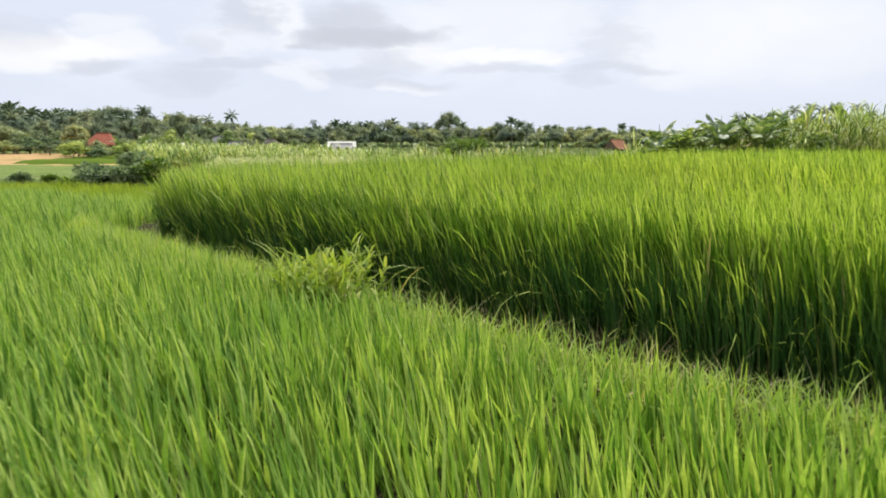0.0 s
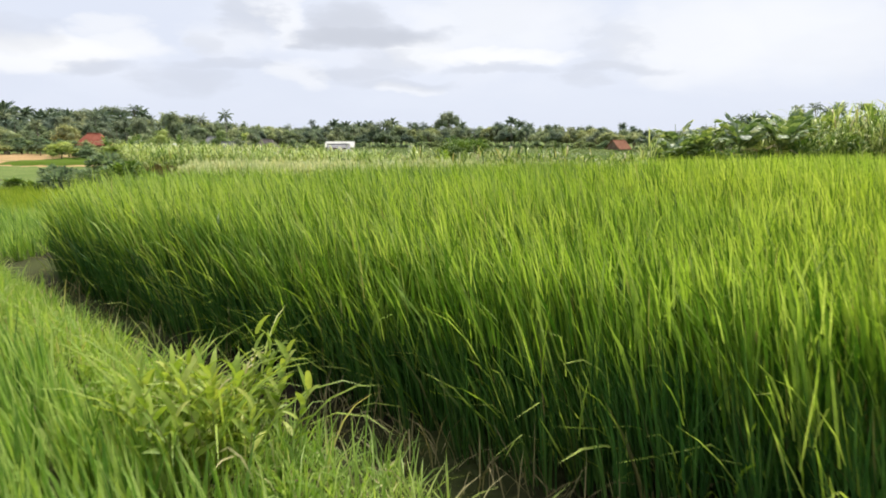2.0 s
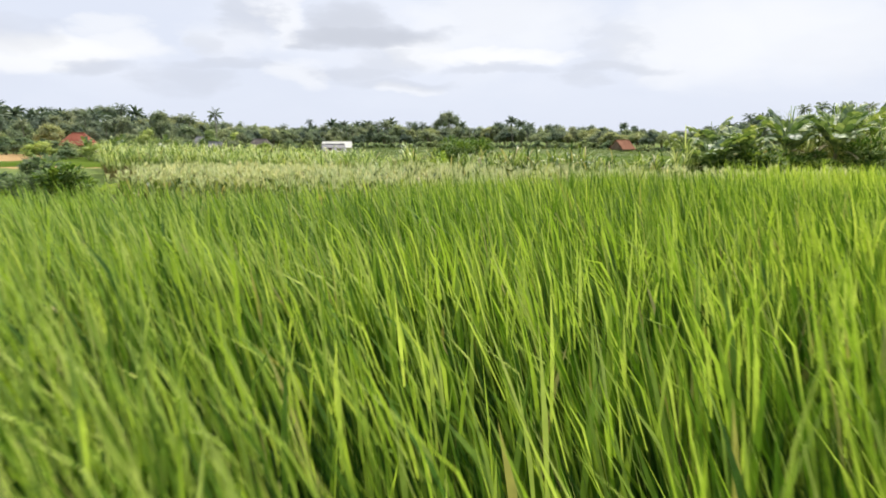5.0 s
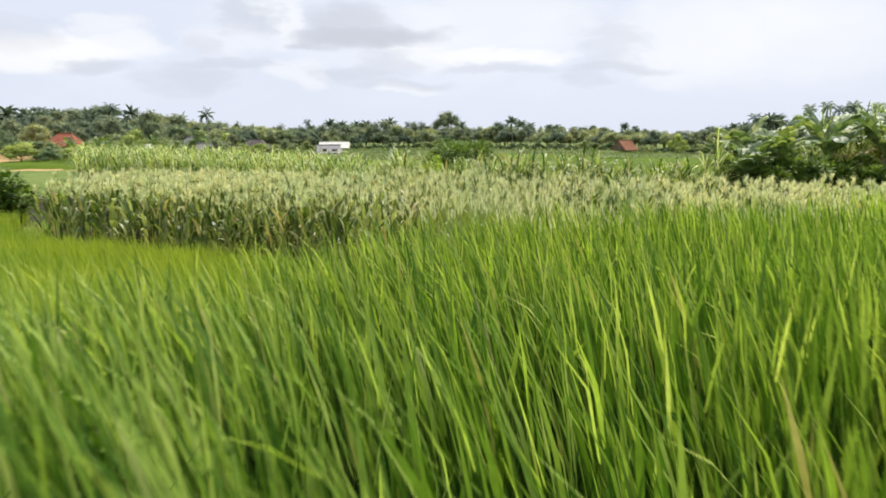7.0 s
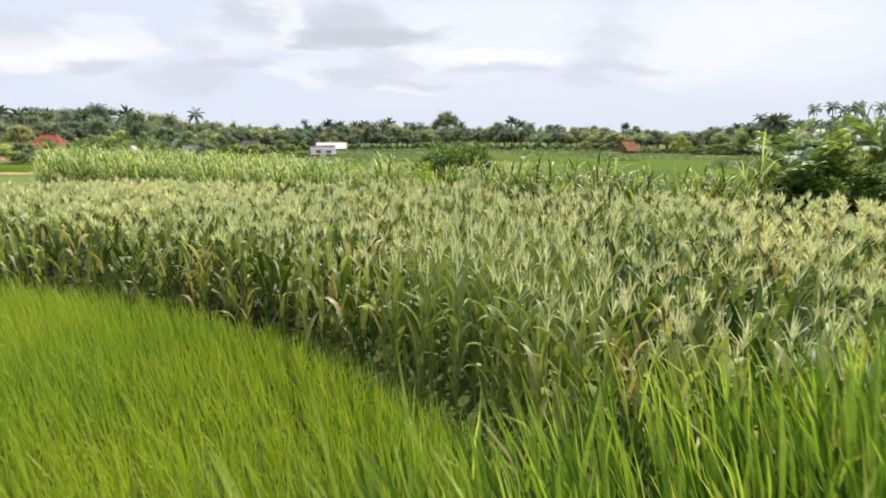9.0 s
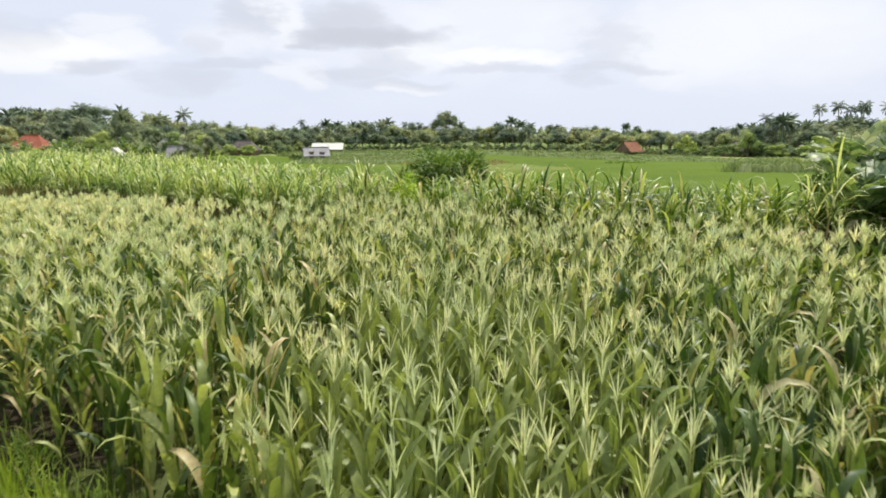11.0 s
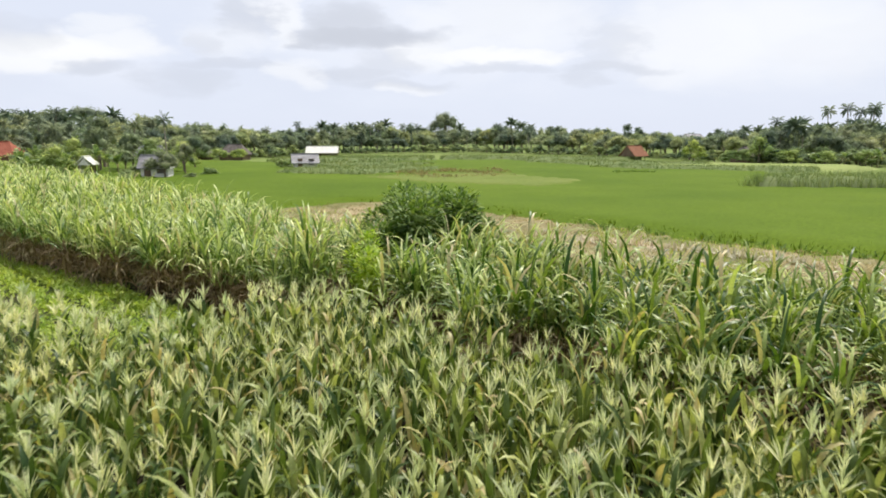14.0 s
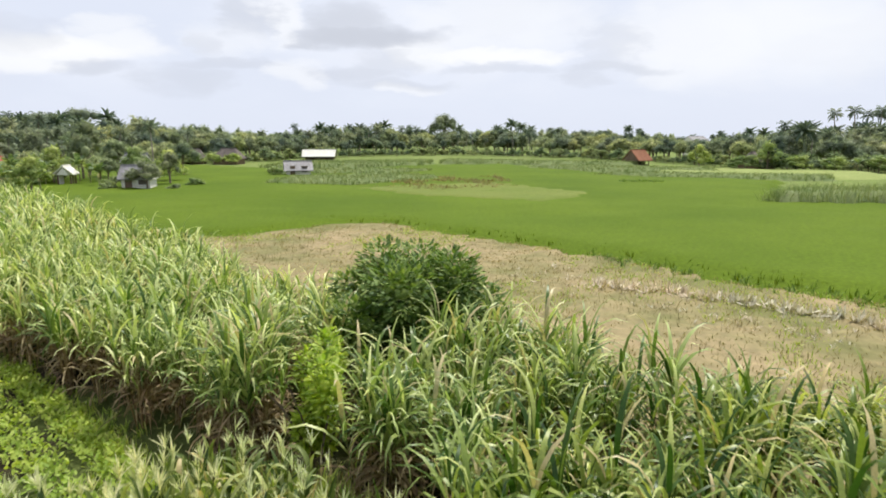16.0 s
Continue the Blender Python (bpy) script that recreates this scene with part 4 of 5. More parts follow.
def build_bush(name, x, y, radius, height, mat, label, count, size, lumps=9):
    thing = tagged(new(name), label, "bush")
    thing.location = (x, y, float(ground_z(x, y)) - 0.03)
    hs, hl = Heap(), Heap()
    for i in range(7):
        a = i / 7 * 6.283 + rng.uniform(-0.3, 0.3)
        hs.add(*blades(np.zeros((2, 3)), a, 0.3, 0.4, height * 0.75, 0.06, 4, twist=[0.0, 1.57]))
    for i in range(lumps):
        a, rr = rng.uniform(0, 6.283), radius * rng.uniform(0.0, 0.7)
        zc = height * rng.uniform(0.2, 0.86 - 0.3 * (rr / radius) ** 2)
        r = np.array([radius, radius, height * 0.5]) * rng.uniform(0.22, 0.42)
        leaf_cloud(hl, (rr * math.cos(a), rr * math.sin(a), zc), r, count // lumps, size, 0.6, 2, 0.0, (0.45, 0.65))
        hl.add(*blob((rr * math.cos(a), rr * math.sin(a), zc), r * 0.3))
    tagged(part("branchwork", hs.mesh("branchwork", M_BARK), None, thing), kind="stuff")
    tagged(part("foliage", hl.mesh("foliage", mat), None, thing), kind="stuff")
    return thing


build_bush("bush", 3.9, 48.3, 2.5, 4.05, M_BUSH, "large round dark green bush among the cane", 22000, 0.155, 40)
build_bush("shrub", 2.1, 44.1, 0.9, 3.05, M_SHRUB, "bright yellow-green shrub at the edge of the cane", 2600, 0.12, 9)
build_bush("side_bush", 14.5, 38.4, 1.4, 3.2, M_BUSH, "dark green bush beside the elephant grass", 5000, 0.2, 9)
build_bush("side_bush", 17.4, 42.8, 1.9, 3.4, M_BUSH, "dark green bush beside the elephant grass", 5000, 0.2, 9)
for x, y, r, h in [(15.9, 38.0, 1.5, 2.7), (17.6, 38.9, 1.7, 3.0), (19.8, 38.8, 1.7, 3.0), (22.2, 38.6, 1.8, 3.2), (25.0, 38.4, 1.9, 3.4), (14.6, 37.0, 1.0, 2.2)]:
    build_bush("side_bush", x, y, r, h, M_BUSH, "dark green undergrowth at the foot of the bananas", 4500, 0.2, 14)
for i, (x, y, r, h) in enumerate([(-16.4, 38.8, 1.9, 2.0), (-18.6, 39.9, 2.2, 2.4), (-21.0, 41.0, 2.0, 1.9), (-24.0, 42.2, 1.6, 1.3), (-27, 43, 1.5, 1.2), (-30, 43.6, 1.4, 1.1), (-33, 44.4, 1.4, 1.1), (-36, 45, 1.4, 1.1), (-39, 46, 1.5, 1.2)]):
    build_bush("hedge_bush", x + 1.3, y, r, h, M_THICKET if i % 3 else M_BUSH, "low tangled green bush at the field edge", 2200, 0.26, 8)


# ---- banana plants ----
def banana_leaf(root, az, tilt, bend, length, width):
    """An arching leaf: a folded blade on a rib, torn into lobes that droop each by its own amount."""
    fine = np.linspace(0, 1, 41)
    th = tilt + bend * fine ** 1.3
    out = np.array([math.cos(az), math.sin(az), 0.0])
    side = np.array([-math.sin(az), math.cos(az), 0.0])
    run, rise = np.cumsum(np.sin(th)) / 41 * length, np.cumsum(np.cos(th)) / 41 * length

    def at(s):
        return np.asarray(root) + out * np.interp(s, fine, run) + np.array([0, 0, np.interp(s, fine, rise)])

    def half(s):
        return width / 2 * float(np.interp(s, [0.12, 0.2, 0.5, 0.85, 1.0], [0.1, 0.75, 1.0, 0.8, 0.12]))
    v, f = [], []
    cuts = np.linspace(0.14, 1.0, 10)
    for sg in (-1, 1):
        for a, b in zip(cuts[:-1], cuts[1:]):
            b = b - (b - a) * float(rng.choice([0.0, 0.04, 0.25], p=[0.6, 0.28, 0.12]))
            drop = float(rng.uniform(-0.15, 0.4))
            across = side * sg * math.cos(drop) - np.array([0, 0, math.sin(drop)])
            mid = side * sg * math.cos(drop * 0.3 - 0.3) - np.array([0, 0, math.sin(drop * 0.3 - 0.3)])
            i = len(v)
            v += [at(a), at(b), at(min(b + 0.03, 1)) + mid * half(b) * 0.55, at(a + 0.03) + mid * half(a) * 0.55]
            v += [at(min(b + 0.07, 1)) + across * half(b), at(a + 0.07) + across * half(a)]
            f += [(i, i + 1, i + 2), (i, i + 2, i + 3), (i + 3, i + 2, i + 4), (i + 3, i + 4, i + 5)]
    s = np.linspace(0, 1, 9)
    for k in range(8):
        i, w0, w1 = len(v), 0.028 * (1 - 0.8 * s[k]), 0.028 * (1 - 0.8 * s[k + 1])
        up = np.array([0, 0, 0.012])
        v += [at(s[k]) - side * w0 + up, at(s[k]) + side * w0 + up, at(s[k + 1]) + side * w1 + up, at(s[k + 1]) - side * w1 + up]
        f += [(i, i + 1, i + 2), (i, i + 2, i + 3)]
    return np.array(v), np.array(f)


def build_banana(x, y, height, label="banana plant with broad torn arching leaves"):
    thing = tagged(new("banana_plant"), label, "banana plant", "banana plants by the field")
    thing.location = (x, y, float(ground_z(x, y)) - 0.03)
    stem_h = height * 0.52
    v, f = stalk_tube(stem_h, 0.14, 0.08, 8, 6, (rng.normal(0, 0.1), rng.normal(0, 0.1)))
    top = v[-8:].mean(0)
    part("stem", mesh_from("stem", v, f, M_PSEUDOSTEM), None, thing)
    for i in range(9):
        a = i * 2.4 + rng.uniform(-0.3, 0.3)
        ln, w = height * rng.uniform(0.42, 0.54), rng.uniform(0.66, 0.95)
        tilt, bend = 0.08 + 0.075 * i * rng.uniform(0.6, 1.0), rng.uniform(0.6, 1.6)
        part("leaf", mesh_from("leaf", *banana_leaf(top - (0, 0, 0.06), a, tilt, bend, ln, w), M_BANANA), None, thing)
    for i in range(4):
        a = i * 1.7 + rng.uniform(-0.4, 0.4)
        part("dead_leaf", mesh_from("dead_leaf", *banana_leaf(top - (0, 0, 0.15), a, rng.uniform(0.9, 1.4), rng.uniform(1.4, 1.9), height * rng.uniform(0.3, 0.42), rng.uniform(0.16, 0.3)), M_DEAD_LEAF), None, thing, "dry straw-coloured hanging leaf")
    sv, sf = stalk_tube(height * 0.4, 0.05, 0.012, 6, 4, (rng.normal(0, 0.08), rng.normal(0, 0.08)))
    part("rolled_leaf", mesh_from("rolled_leaf", sv + top, sf, M_BANANA), None, thing, "young leaf still rolled into a spear")
    return thing


bananas = [build_banana(x, y, h) for x, y, h in [(13.9, 36.9, 3.4), (14.8, 37.5, 3.8), (15.3, 39.6, 4.5), (16.7, 39.0, 4.2), (17.9, 41.2, 4.6), (18.0, 44.0, 4.7), (19.6, 40.6, 5.1), (21.3, 42.6, 5.0), (22.8, 41.0, 5.4), (20.6, 45.5, 5.2), (23.4, 46.0, 5.6), (21.6, 39.4, 4.9), (24.8, 43.4, 5.7), (27.0, 44.4, 6.2), (29.0, 41.5, 6.1)]]

# ---- low crop in rows ----
row_dir = np.array([0.68, -0.73])
row_side = np.array([0.73, 0.68])
heap = Heap()
for k in range(-30, 30):
    base = np.array([-13.0, 52.0]) + row_side * k * 1.0
    s = np.arange(-32, 32, 0.16)
    p = base + row_dir * s[:, None] + rng.normal(0, 0.07, (len(s), 2))
    p = p[inside(ROWS_POLY, p[:, 0], p[:, 1])]
    if not len(p):
        continue
    per = 30
    q = np.repeat(p, per, 0) + rng.uniform(-1, 1, (len(p) * per, 1)) * row_side * 0.36 + rng.normal(0, 0.05, (len(p) * per, 2))
    nn = len(q)
    heap.add(*blades(np.stack([q[:, 0], q[:, 1], ground_z(q[:, 0], q[:, 1]) + rng.uniform(0.05, 0.28, nn)], 1), rng.uniform(0, 6.283, nn), rng.uniform(0.4, 1.3, nn), rng.uniform(0, 0.8, nn), rng.uniform(0.09, 0.15, nn), rng.uniform(0.06, 0.09, nn), 2, BROAD_PROFILE))
stuff("row_crop", heap, M_CROP, "low bright green bean plants growing in rows", "row crop")

heap = Heap()
heap.add(*grass_along([(-22, 60.6), (-16.2, 57.0), (-12.6, 54.4), (-5.1, 48.3), (-2.0, 45.0), (-0.4, 42.2), (-0.6, 40.6)], 0.03, 0.3, 8, (0.15, 0.4), 0.024, 0.4, 1.0))
heap.add(*grass_along([(-0.4, 42.4), (1.0, 42.6), (2.6, 41.6), (4.4, 39.9), (5.8, 38.5), (7.4, 37.0), (8.6, 36.0)], 0.022, 0.4, 8, (0.5, 1.15), 0.035, 0.35, 1.0))
stuff("field_edge_grass", heap, M_GRASS, "short green grass between the cane and the bean rows", "grass")

# ---- fallow strip, paddies and far crops ----
field_sheet("fallow_field", FALLOW_POLY, M_FALLOW, "dry brown fallow field with sparse grass", 0.14, 1.0, 0.02)
heap = Heap()
heap.add(*tufts(FALLOW_POLY, 0.34, 6, (0.06, 0.22), 0.028, 0.34, 1.1, 0.4, 2, jitter=1.6, zoff=0.13, where=lambda x, y: (y < 84)))
stuff("fallow_grass", heap, M_DRYSTRAW, "dry straw-coloured grass on the fallow field", "grass")
heap = Heap()
heap.add(*tufts(FALLOW_POLY, 0.4, 7, (0.08, 0.26), 0.035, 0.4, 0.8, 0.8, 2, jitter=1.6, zoff=0.13, where=lambda x, y: np.sin(x * 0.5 + 1.2 * np.sin(y * 0.31)) + np.cos(y * 0.43) + 0.6 * np.sin(x * 1.9 - y * 1.3) > 0.45 - 0.05 * np.clip(x - 4, 0, 12)))
stuff("fallow_weeds", heap, M_GRASS, "thin green weeds on the fallow field", "grass")
heap = Heap()
heap.add(*grass_along([(11.6, 59.4), (14.5, 57.6), (17.6, 54.8), (20.4, 51.8), (23, 49.5)], 0.09, 0.3, 5, (0.15, 0.5), 0.09, 1.5, 0.1, lift=0.18))
heap.add(*grass_along([(9, 62), (13, 57.5), (16, 53.5), (19, 50.5)], 0.12, 1.1, 4, (0.1, 0.3), 0.04, 1.4, 0.2, lift=0.17))
stuff("bleached_straw", heap, M_LITTER, "streak of bleached straw lying on the fallow field", "straw")
field_sheet("paddy_field", PADDY_POLY, M_PADDY, "wide flat field of even bright green rice", 0.03, 1.6, 0.035, edge=0.42)
heap = Heap()
heap.add(*tufts(PADDY_POLY, 0.6, 4, (0.42, 0.6), 0.09, 0.16, 0.16, 0.4, 2, where=lambda x, y: (y < 86) & (x < 36) & (x > -20) & (y < np.interp(x, [-14, -7, -3, 2, 9, 15, 18, 22, 34], [76, 78, 83, 84, 75, 69, 63, 59, 50]))))
stuff("paddy_rice", heap, M_RICE_FAR, "even bright green rice plants of the wide paddy", "rice")
PALE_POLY = [(-2.5, 112), (6, 118), (15.7, 121), (25, 103), (16.3, 92.5), (2.0, 103)]
field_sheet("pale_paddy", PALE_POLY, M_PADDY_PALE, "paler yellow-green patch of rice", 0.10, 1.6, 0.03, edge=0.45)
field_sheet("pale_paddy", [(53, 168), (76, 174), (96, 160), (87, 140), (70, 133), (62, 140), (50, 145)], M_PADDY_BRIGHT, "paler yellow-green patch of rice", 0.10, 2.5, 0.04, edge=0.5)
heap = Heap()
heap.add(*tufts([(0, 134), (18, 138), (18, 113), (6, 107), (-3, 116)], 0.7, 6, (0.6, 1.0), 0.16, 0.3, 0.4, 0.6, 2, jitter=1.0, where=lambda x, y: np.sin(x * 0.7 + y * 0.2) + np.cos(y * 0.45) > -0.2))
stuff("dry_grass", heap, M_DRYSTRAW, "tan dry grass on a weedy plot among the paddies", "grass")
heap = Heap()
edge_line = [(-14, 73), (-7, 75.3), (-3.3, 80.3), (1.7, 81), (9.4, 72.2), (15.1, 65.8), (18.3, 59.8), (22.2, 55.9), (34, 46.5)]
heap.add(*grass_along(edge_line, 0.34, 0.45, 6, (0.12, 0.36), 0.035, 0.6, 0.9))
heap.add(*grass_along([(13.5, 66.6), (17.2, 61.0), (19.0, 58.6), (21.6, 56.0), (26, 52.6)], 0.16, 0.55, 12, (0.2, 0.6), 0.05, 0.6, 0.9))
stuff("paddy_edge_grass", heap, M_BUSH, "dark rough grass along the paddy edge", "grass")
field_sheet("meadow_field", [(-70, 70), (-44, 58), (-26, 54), (-22, 62), (-36, 88), (-66, 96)], M_MEADOW, "grassy green field beyond the hedge", 0.03, 1.5, 0.05)
field_sheet("ploughed_field", [(-120, 130), (-70, 92), (-38, 90), (-42, 104), (-60, 150), (-110, 190)], M_BROWN, "orange-brown ploughed field", 0.03, 2.0, 0.06)

CROP_STRIPS = [
    ([(-16, 122), (-4, 117), (8, 134), (2, 140), (-14, 134)], 1.3), ([(-22, 150), (0, 150), (8, 165), (-12, 172)], 1.2), ([(-30, 178), (6, 200), (10, 232), (-26, 215)], 1.8),
    ([(38, 92.5), (62, 88), (70, 96), (46, 99)], 2.0), ([(37, 146), (46, 135), (70, 131), (75, 138), (50, 150)], 1.1), ([(31, 180), (44, 162), (66, 160), (70, 176), (44, 196)], 1.2),
    ([(12, 225), (60, 205), (70, 212), (16, 240)], 1.8)]
for poly, h in CROP_STRIPS:
    heap = Heap()
    dist = np.mean(np.array(poly)[:, 1])
    field_sheet("crop_bed", poly, M_PALE_BED, "close stand of pale green crop", 0.02, dist / 90, 0.09, edge=h * 0.62)
    heap.add(*tufts(poly, dist / 200, 5, (h * 0.35, h * 0.7), dist / 2200, dist / 260, 0.3, 0.8, 2, jitter=0.6, zoff=h * 0.42, stagger=h * 0.15))
    px, py = np.array(poly + poly[:1], dtype=float).T
    heap.add(*grass_along(np.stack([px, py], 1), dist / 600, 0.3, 4, (h * 0.6, h * 1.0), dist / 1800, 0.2, 0.6))
    stuff("crop_strip", heap, M_PALE_CROP, "strip of tall pale green crop between the paddies", "crop")

heap = Heap()
heap.add(*tufts([(33.5, 122.5), (39.5, 121.5), (40, 124), (34, 124.6)], 0.5, 7, (0.5, 1.0), 0.16, 0.3, 0.4, 0.6, 2))
stuff("paddy_weeds", heap, M_BUSH, "dark patch of weeds standing in the paddy", "weeds")


# ---- houses ----
def box(bm, x0, x1, y0, y1, z0, z1):
    v = [bm.verts.new(p) for p in ((x0, y0, z0), (x1, y0, z0), (x1, y1, z0), (x0, y1, z0), (x0, y0, z1), (x1, y0, z1), (x1, y1, z1), (x0, y1, z1))]
    for q in ((0, 1, 5, 4), (1, 2, 6, 5), (2, 3, 7, 6), (3, 0, 4, 7), (4, 5, 6, 7), (3, 2, 1, 0)):
        bm.faces.new([v[i] for i in q])


def box_mesh(*args):
    bm = bmesh.new()
    box(bm, *args)
    return bm


def roof_slope(w, d, z0, z1, hip, side, thick=0.12, rows=9):
    """One long slope of a roof, in stepped courses; hip pulls in the ridge's ends."""
    bm = bmesh.new()
    prof = []
    for k in range(rows):
        prof += [(k / rows, 0.04), ((k + 1) / rows, 0.0)]

    def row(s, up):
        x, yy, zz = w / 2 - hip * s, -d / 2 * (1 - s) * side, z0 + (z1 - z0) * s + up
        return [bm.verts.new((-x, yy, zz)), bm.verts.new((x, yy, zz))]
    top = [row(s, thick + up) for s, up in prof]
    low = [row(0, 0), row(1, 0)]
    loop = [low[0]] + top + [low[1]]
    for p, q in zip(loop, loop[1:] + loop[:1]):
        bm.faces.new([p[0], p[1], q[1], q[0]])
    for e in (0, 1):
        bm.faces.new([r[e] for r in loop])
    bmesh.ops.recalc_face_normals(bm, faces=bm.faces)
    return bm


def roof_end(w, d, z0, z1, hip, side, thick=0.12):
    bm = bmesh.new()
    p = [(side * w / 2, -d / 2), (side * w / 2, d / 2)]
    top = [bm.verts.new((*q, z0 + thick)) for q in p] + [bm.verts.new((side * (w / 2 - hip), 0, z1 + thick))]
    low = [bm.verts.new((*q, z0)) for q in p] + [bm.verts.new((side * (w / 2 - hip), 0, z1))]
    bm.faces.new(top)
    bm.faces.new(low[::-1])
    for i in range(3):
        bm.faces.new([low[i], low[(i + 1) % 3], top[(i + 1) % 3], top[i]])
    bmesh.ops.recalc_face_normals(bm, faces=bm.faces)
    return bm


def gable(w, d, z0, z1, side):
    bm = bmesh.new()
    x = side * (w / 2 - 0.22)
    a = [bm.verts.new(p) for p in ((x, -d / 2 + 0.4, z0), (x, d / 2 - 0.4, z0), (x, 0, z1 - 0.1))]
    b = [bm.verts.new((v.co.x + 0.1 * side, v.co.y, v.co.z)) for v in a]
    bm.faces.new(a)
    bm.faces.new(b[::-1])
    for i in range(3):
        bm.faces.new([a[i], a[(i + 1) % 3], b[(i + 1) % 3], b[i]])
    bmesh.ops.recalc_face_normals(bm, faces=bm.faces)
    return bm


def build_house(name, x, y, w, d, wall_h, roof_h, turn, wall_mat, roof_mat, label, hip=0.0, eave=0.5, openings=2, open_front=False, lift=0.0):
    thing = tagged(new(name), label, "house")
    thing.matrix_basis = pose(x, y, float(ground_z(x, y)) - 0.05 + lift, 0, 0, turn)
    iw, idp, t = w / 2, d / 2, 0.15
    if open_front:
        for px in (-iw + 0.15, 0, iw - 0.15):
            for py in (-idp + 0.15, idp - 0.15):
                part("post", box_mesh(px - 0.09, px + 0.09, py - 0.09, py + 0.09, 0, wall_h), M_WOODWALL, thing)
        part("back_wall", box_mesh(-iw + 0.3, iw - 0.3, idp - 0.3, idp - 0.2, 0, wall_h - 0.02), wall_mat, thing)
        part("floor", box_mesh(-iw + 0.1, iw - 0.1, -idp + 0.1, idp - 0.1, 0.02, 0.4), wall_mat, thing)
    else:
        part("wall", box_mesh(-iw, iw, -idp, -idp + t, 0, wall_h), wall_mat, thing)
        part("wall", box_mesh(-iw, iw, idp - t, idp, 0, wall_h), wall_mat, thing)
        part("wall", box_mesh(-iw, -iw + t, -idp + t, idp - t, 0, wall_h), wall_mat, thing)
        part("wall", box_mesh(iw - t, iw, -idp + t, idp - t, 0, wall_h), wall_mat, thing)
        for k in range(openings):
            ox = -iw + w * (k + 0.5) / openings
            if k == 0:
                part("door", box_mesh(ox - 0.42, ox + 0.42, -idp - 0.04, -idp + 0.02, 0.1, 2.05), M_WOODWALL, thing, "dark plank door")
            else:
                # solid panel paints the gloom of an opening; the wall behind is uncut
                win = part("window", box_mesh(ox - 0.5, ox + 0.5, -idp - 0.03, -idp + 0.02, 0.9, 1.9), M_THATCH, thing, "dark panel standing for an unlit window opening")
                part("frame", box_mesh(ox - 0.56, ox + 0.56, -idp - 0.06, -idp - 0.031, 1.9, 1.98), M_WOODWALL, win)
                part("sill", box_mesh(ox - 0.56, ox + 0.56, -idp - 0.08, -idp - 0.031, 0.83, 0.9), wall_mat, win)
    rw, rd = w + 2 * eave, d + 2 * eave
    roof = part("roof", roof_slope(rw, rd, wall_h, wall_h + roof_h, hip, 1), roof_mat, thing)
    part("back_slope", roof_slope(rw, rd, wall_h, wall_h + roof_h, hip, -1), roof_mat, roof)
    for s in (-1, 1):
        if hip:
            part("hip_slope", roof_end(rw, rd, wall_h, wall_h + roof_h, hip, s), roof_mat, roof)
        else:
            part("gable", gable(rw, rd, wall_h, wall_h + roof_h, s), wall_mat, thing)
    part("ridge", box_mesh(-rw / 2 + hip, rw / 2 - hip, -0.14, 0.14, wall_h + roof_h + 0.06, wall_h + roof_h + 0.24), roof_mat, roof)
    return thing


build_house("red_house", -66.5, 141, 5.0, 5.0, 2.5, 2.4, 8, M_WOODWALL, M_TILE, "small house with a red tiled hip roof among trees", 1.8)
build_house("field_hut", 68.2, 213, 5.2, 4.6, 1.4, 3.0, 34, M_WOODWALL, M_TILE_OLD, "field hut with a steep weathered red tile roof", 0.0, 0.7, open_front=True)
build_house("cream_pavilion", -43.2, 122, 2.0, 1.9, 1.7, 1.1, 97, M_WALL, M_WHITE_ROOF, "little pavilion with a cream gable roof", 0.0, 0.3, open_front=True)
build_house("white_shed", -30.4, 114.5, 3.3, 3.0, 1.5, 1.6, 6, M_WALL, M_TIN, "white-walled shed with a grey sheet roof", 0.0, 0.4, openings=2)
build_house("back_shed", -40.0, 137, 3.2, 3.0, 2.6, 1.6, -12, M_WALL, M_TIN, "pale grey-roofed shed under the trees", 0.0, 0.4, openings=2)
build_house("grey_barn", -16.4, 147, 4.0, 3.6, 1.1, 1.6, 14, M_WALL, M_TIN, "low barn with a grey roof amid the crops", 0.0, 0.5, openings=2)
build_house("long_barn", -28.6, 258, 10.6, 6.0, 1.6, 2.3, 2, M_WOODWALL, M_WHITE_ROOF, "long open barn with a white sheet roof", 0.0, 0.4, open_front=True)
build_house("thatched_house", -62, 226, 8, 6, 1.6, 2.9, 10, M_WOODWALL, M_THATCH, "house with a dark thatched roof at the wood's edge", 1.8, 0.5, openings=3)
build_house("thatched_house", -50, 224, 7, 6, 1.6, 3.0, -8, M_WOODWALL, M_THATCH, "house with a dark thatched roof at the wood's edge", 1.8, 0.5, openings=3)
build_house("white_house", 139.2, 334, 9, 7, 6.4, 2.6, 20, M_WALL, M_TIN, "white two-storey house showing above the far trees", 0.0, 0.5, openings=3)
build_house("brown_house", 84, 178, 7, 5, 2.0, 2.2, 30, M_WOODWALL, M_THATCH, "house with a weathered brown roof behind bushes", 1.4, 0.5, openings=3)


# ---- trees ----
def tube(points, radii, sides=6):
    v, f = [], []
    for (p, r) in zip(points, radii):
        for a in range(sides):
            t = a / sides * 6.283
            v.append((p[0] + r * math.cos(t), p[1] + r * math.sin(t), p[2]))
    for k in range(len(points) - 1):
        for a in range(sides):
            i, j = k * sides + a, k * sides + (a + 1) % sides
            f += [(i, j, j + sides), (i, j + sides, i + sides)]
    return np.array(v), np.array(f)


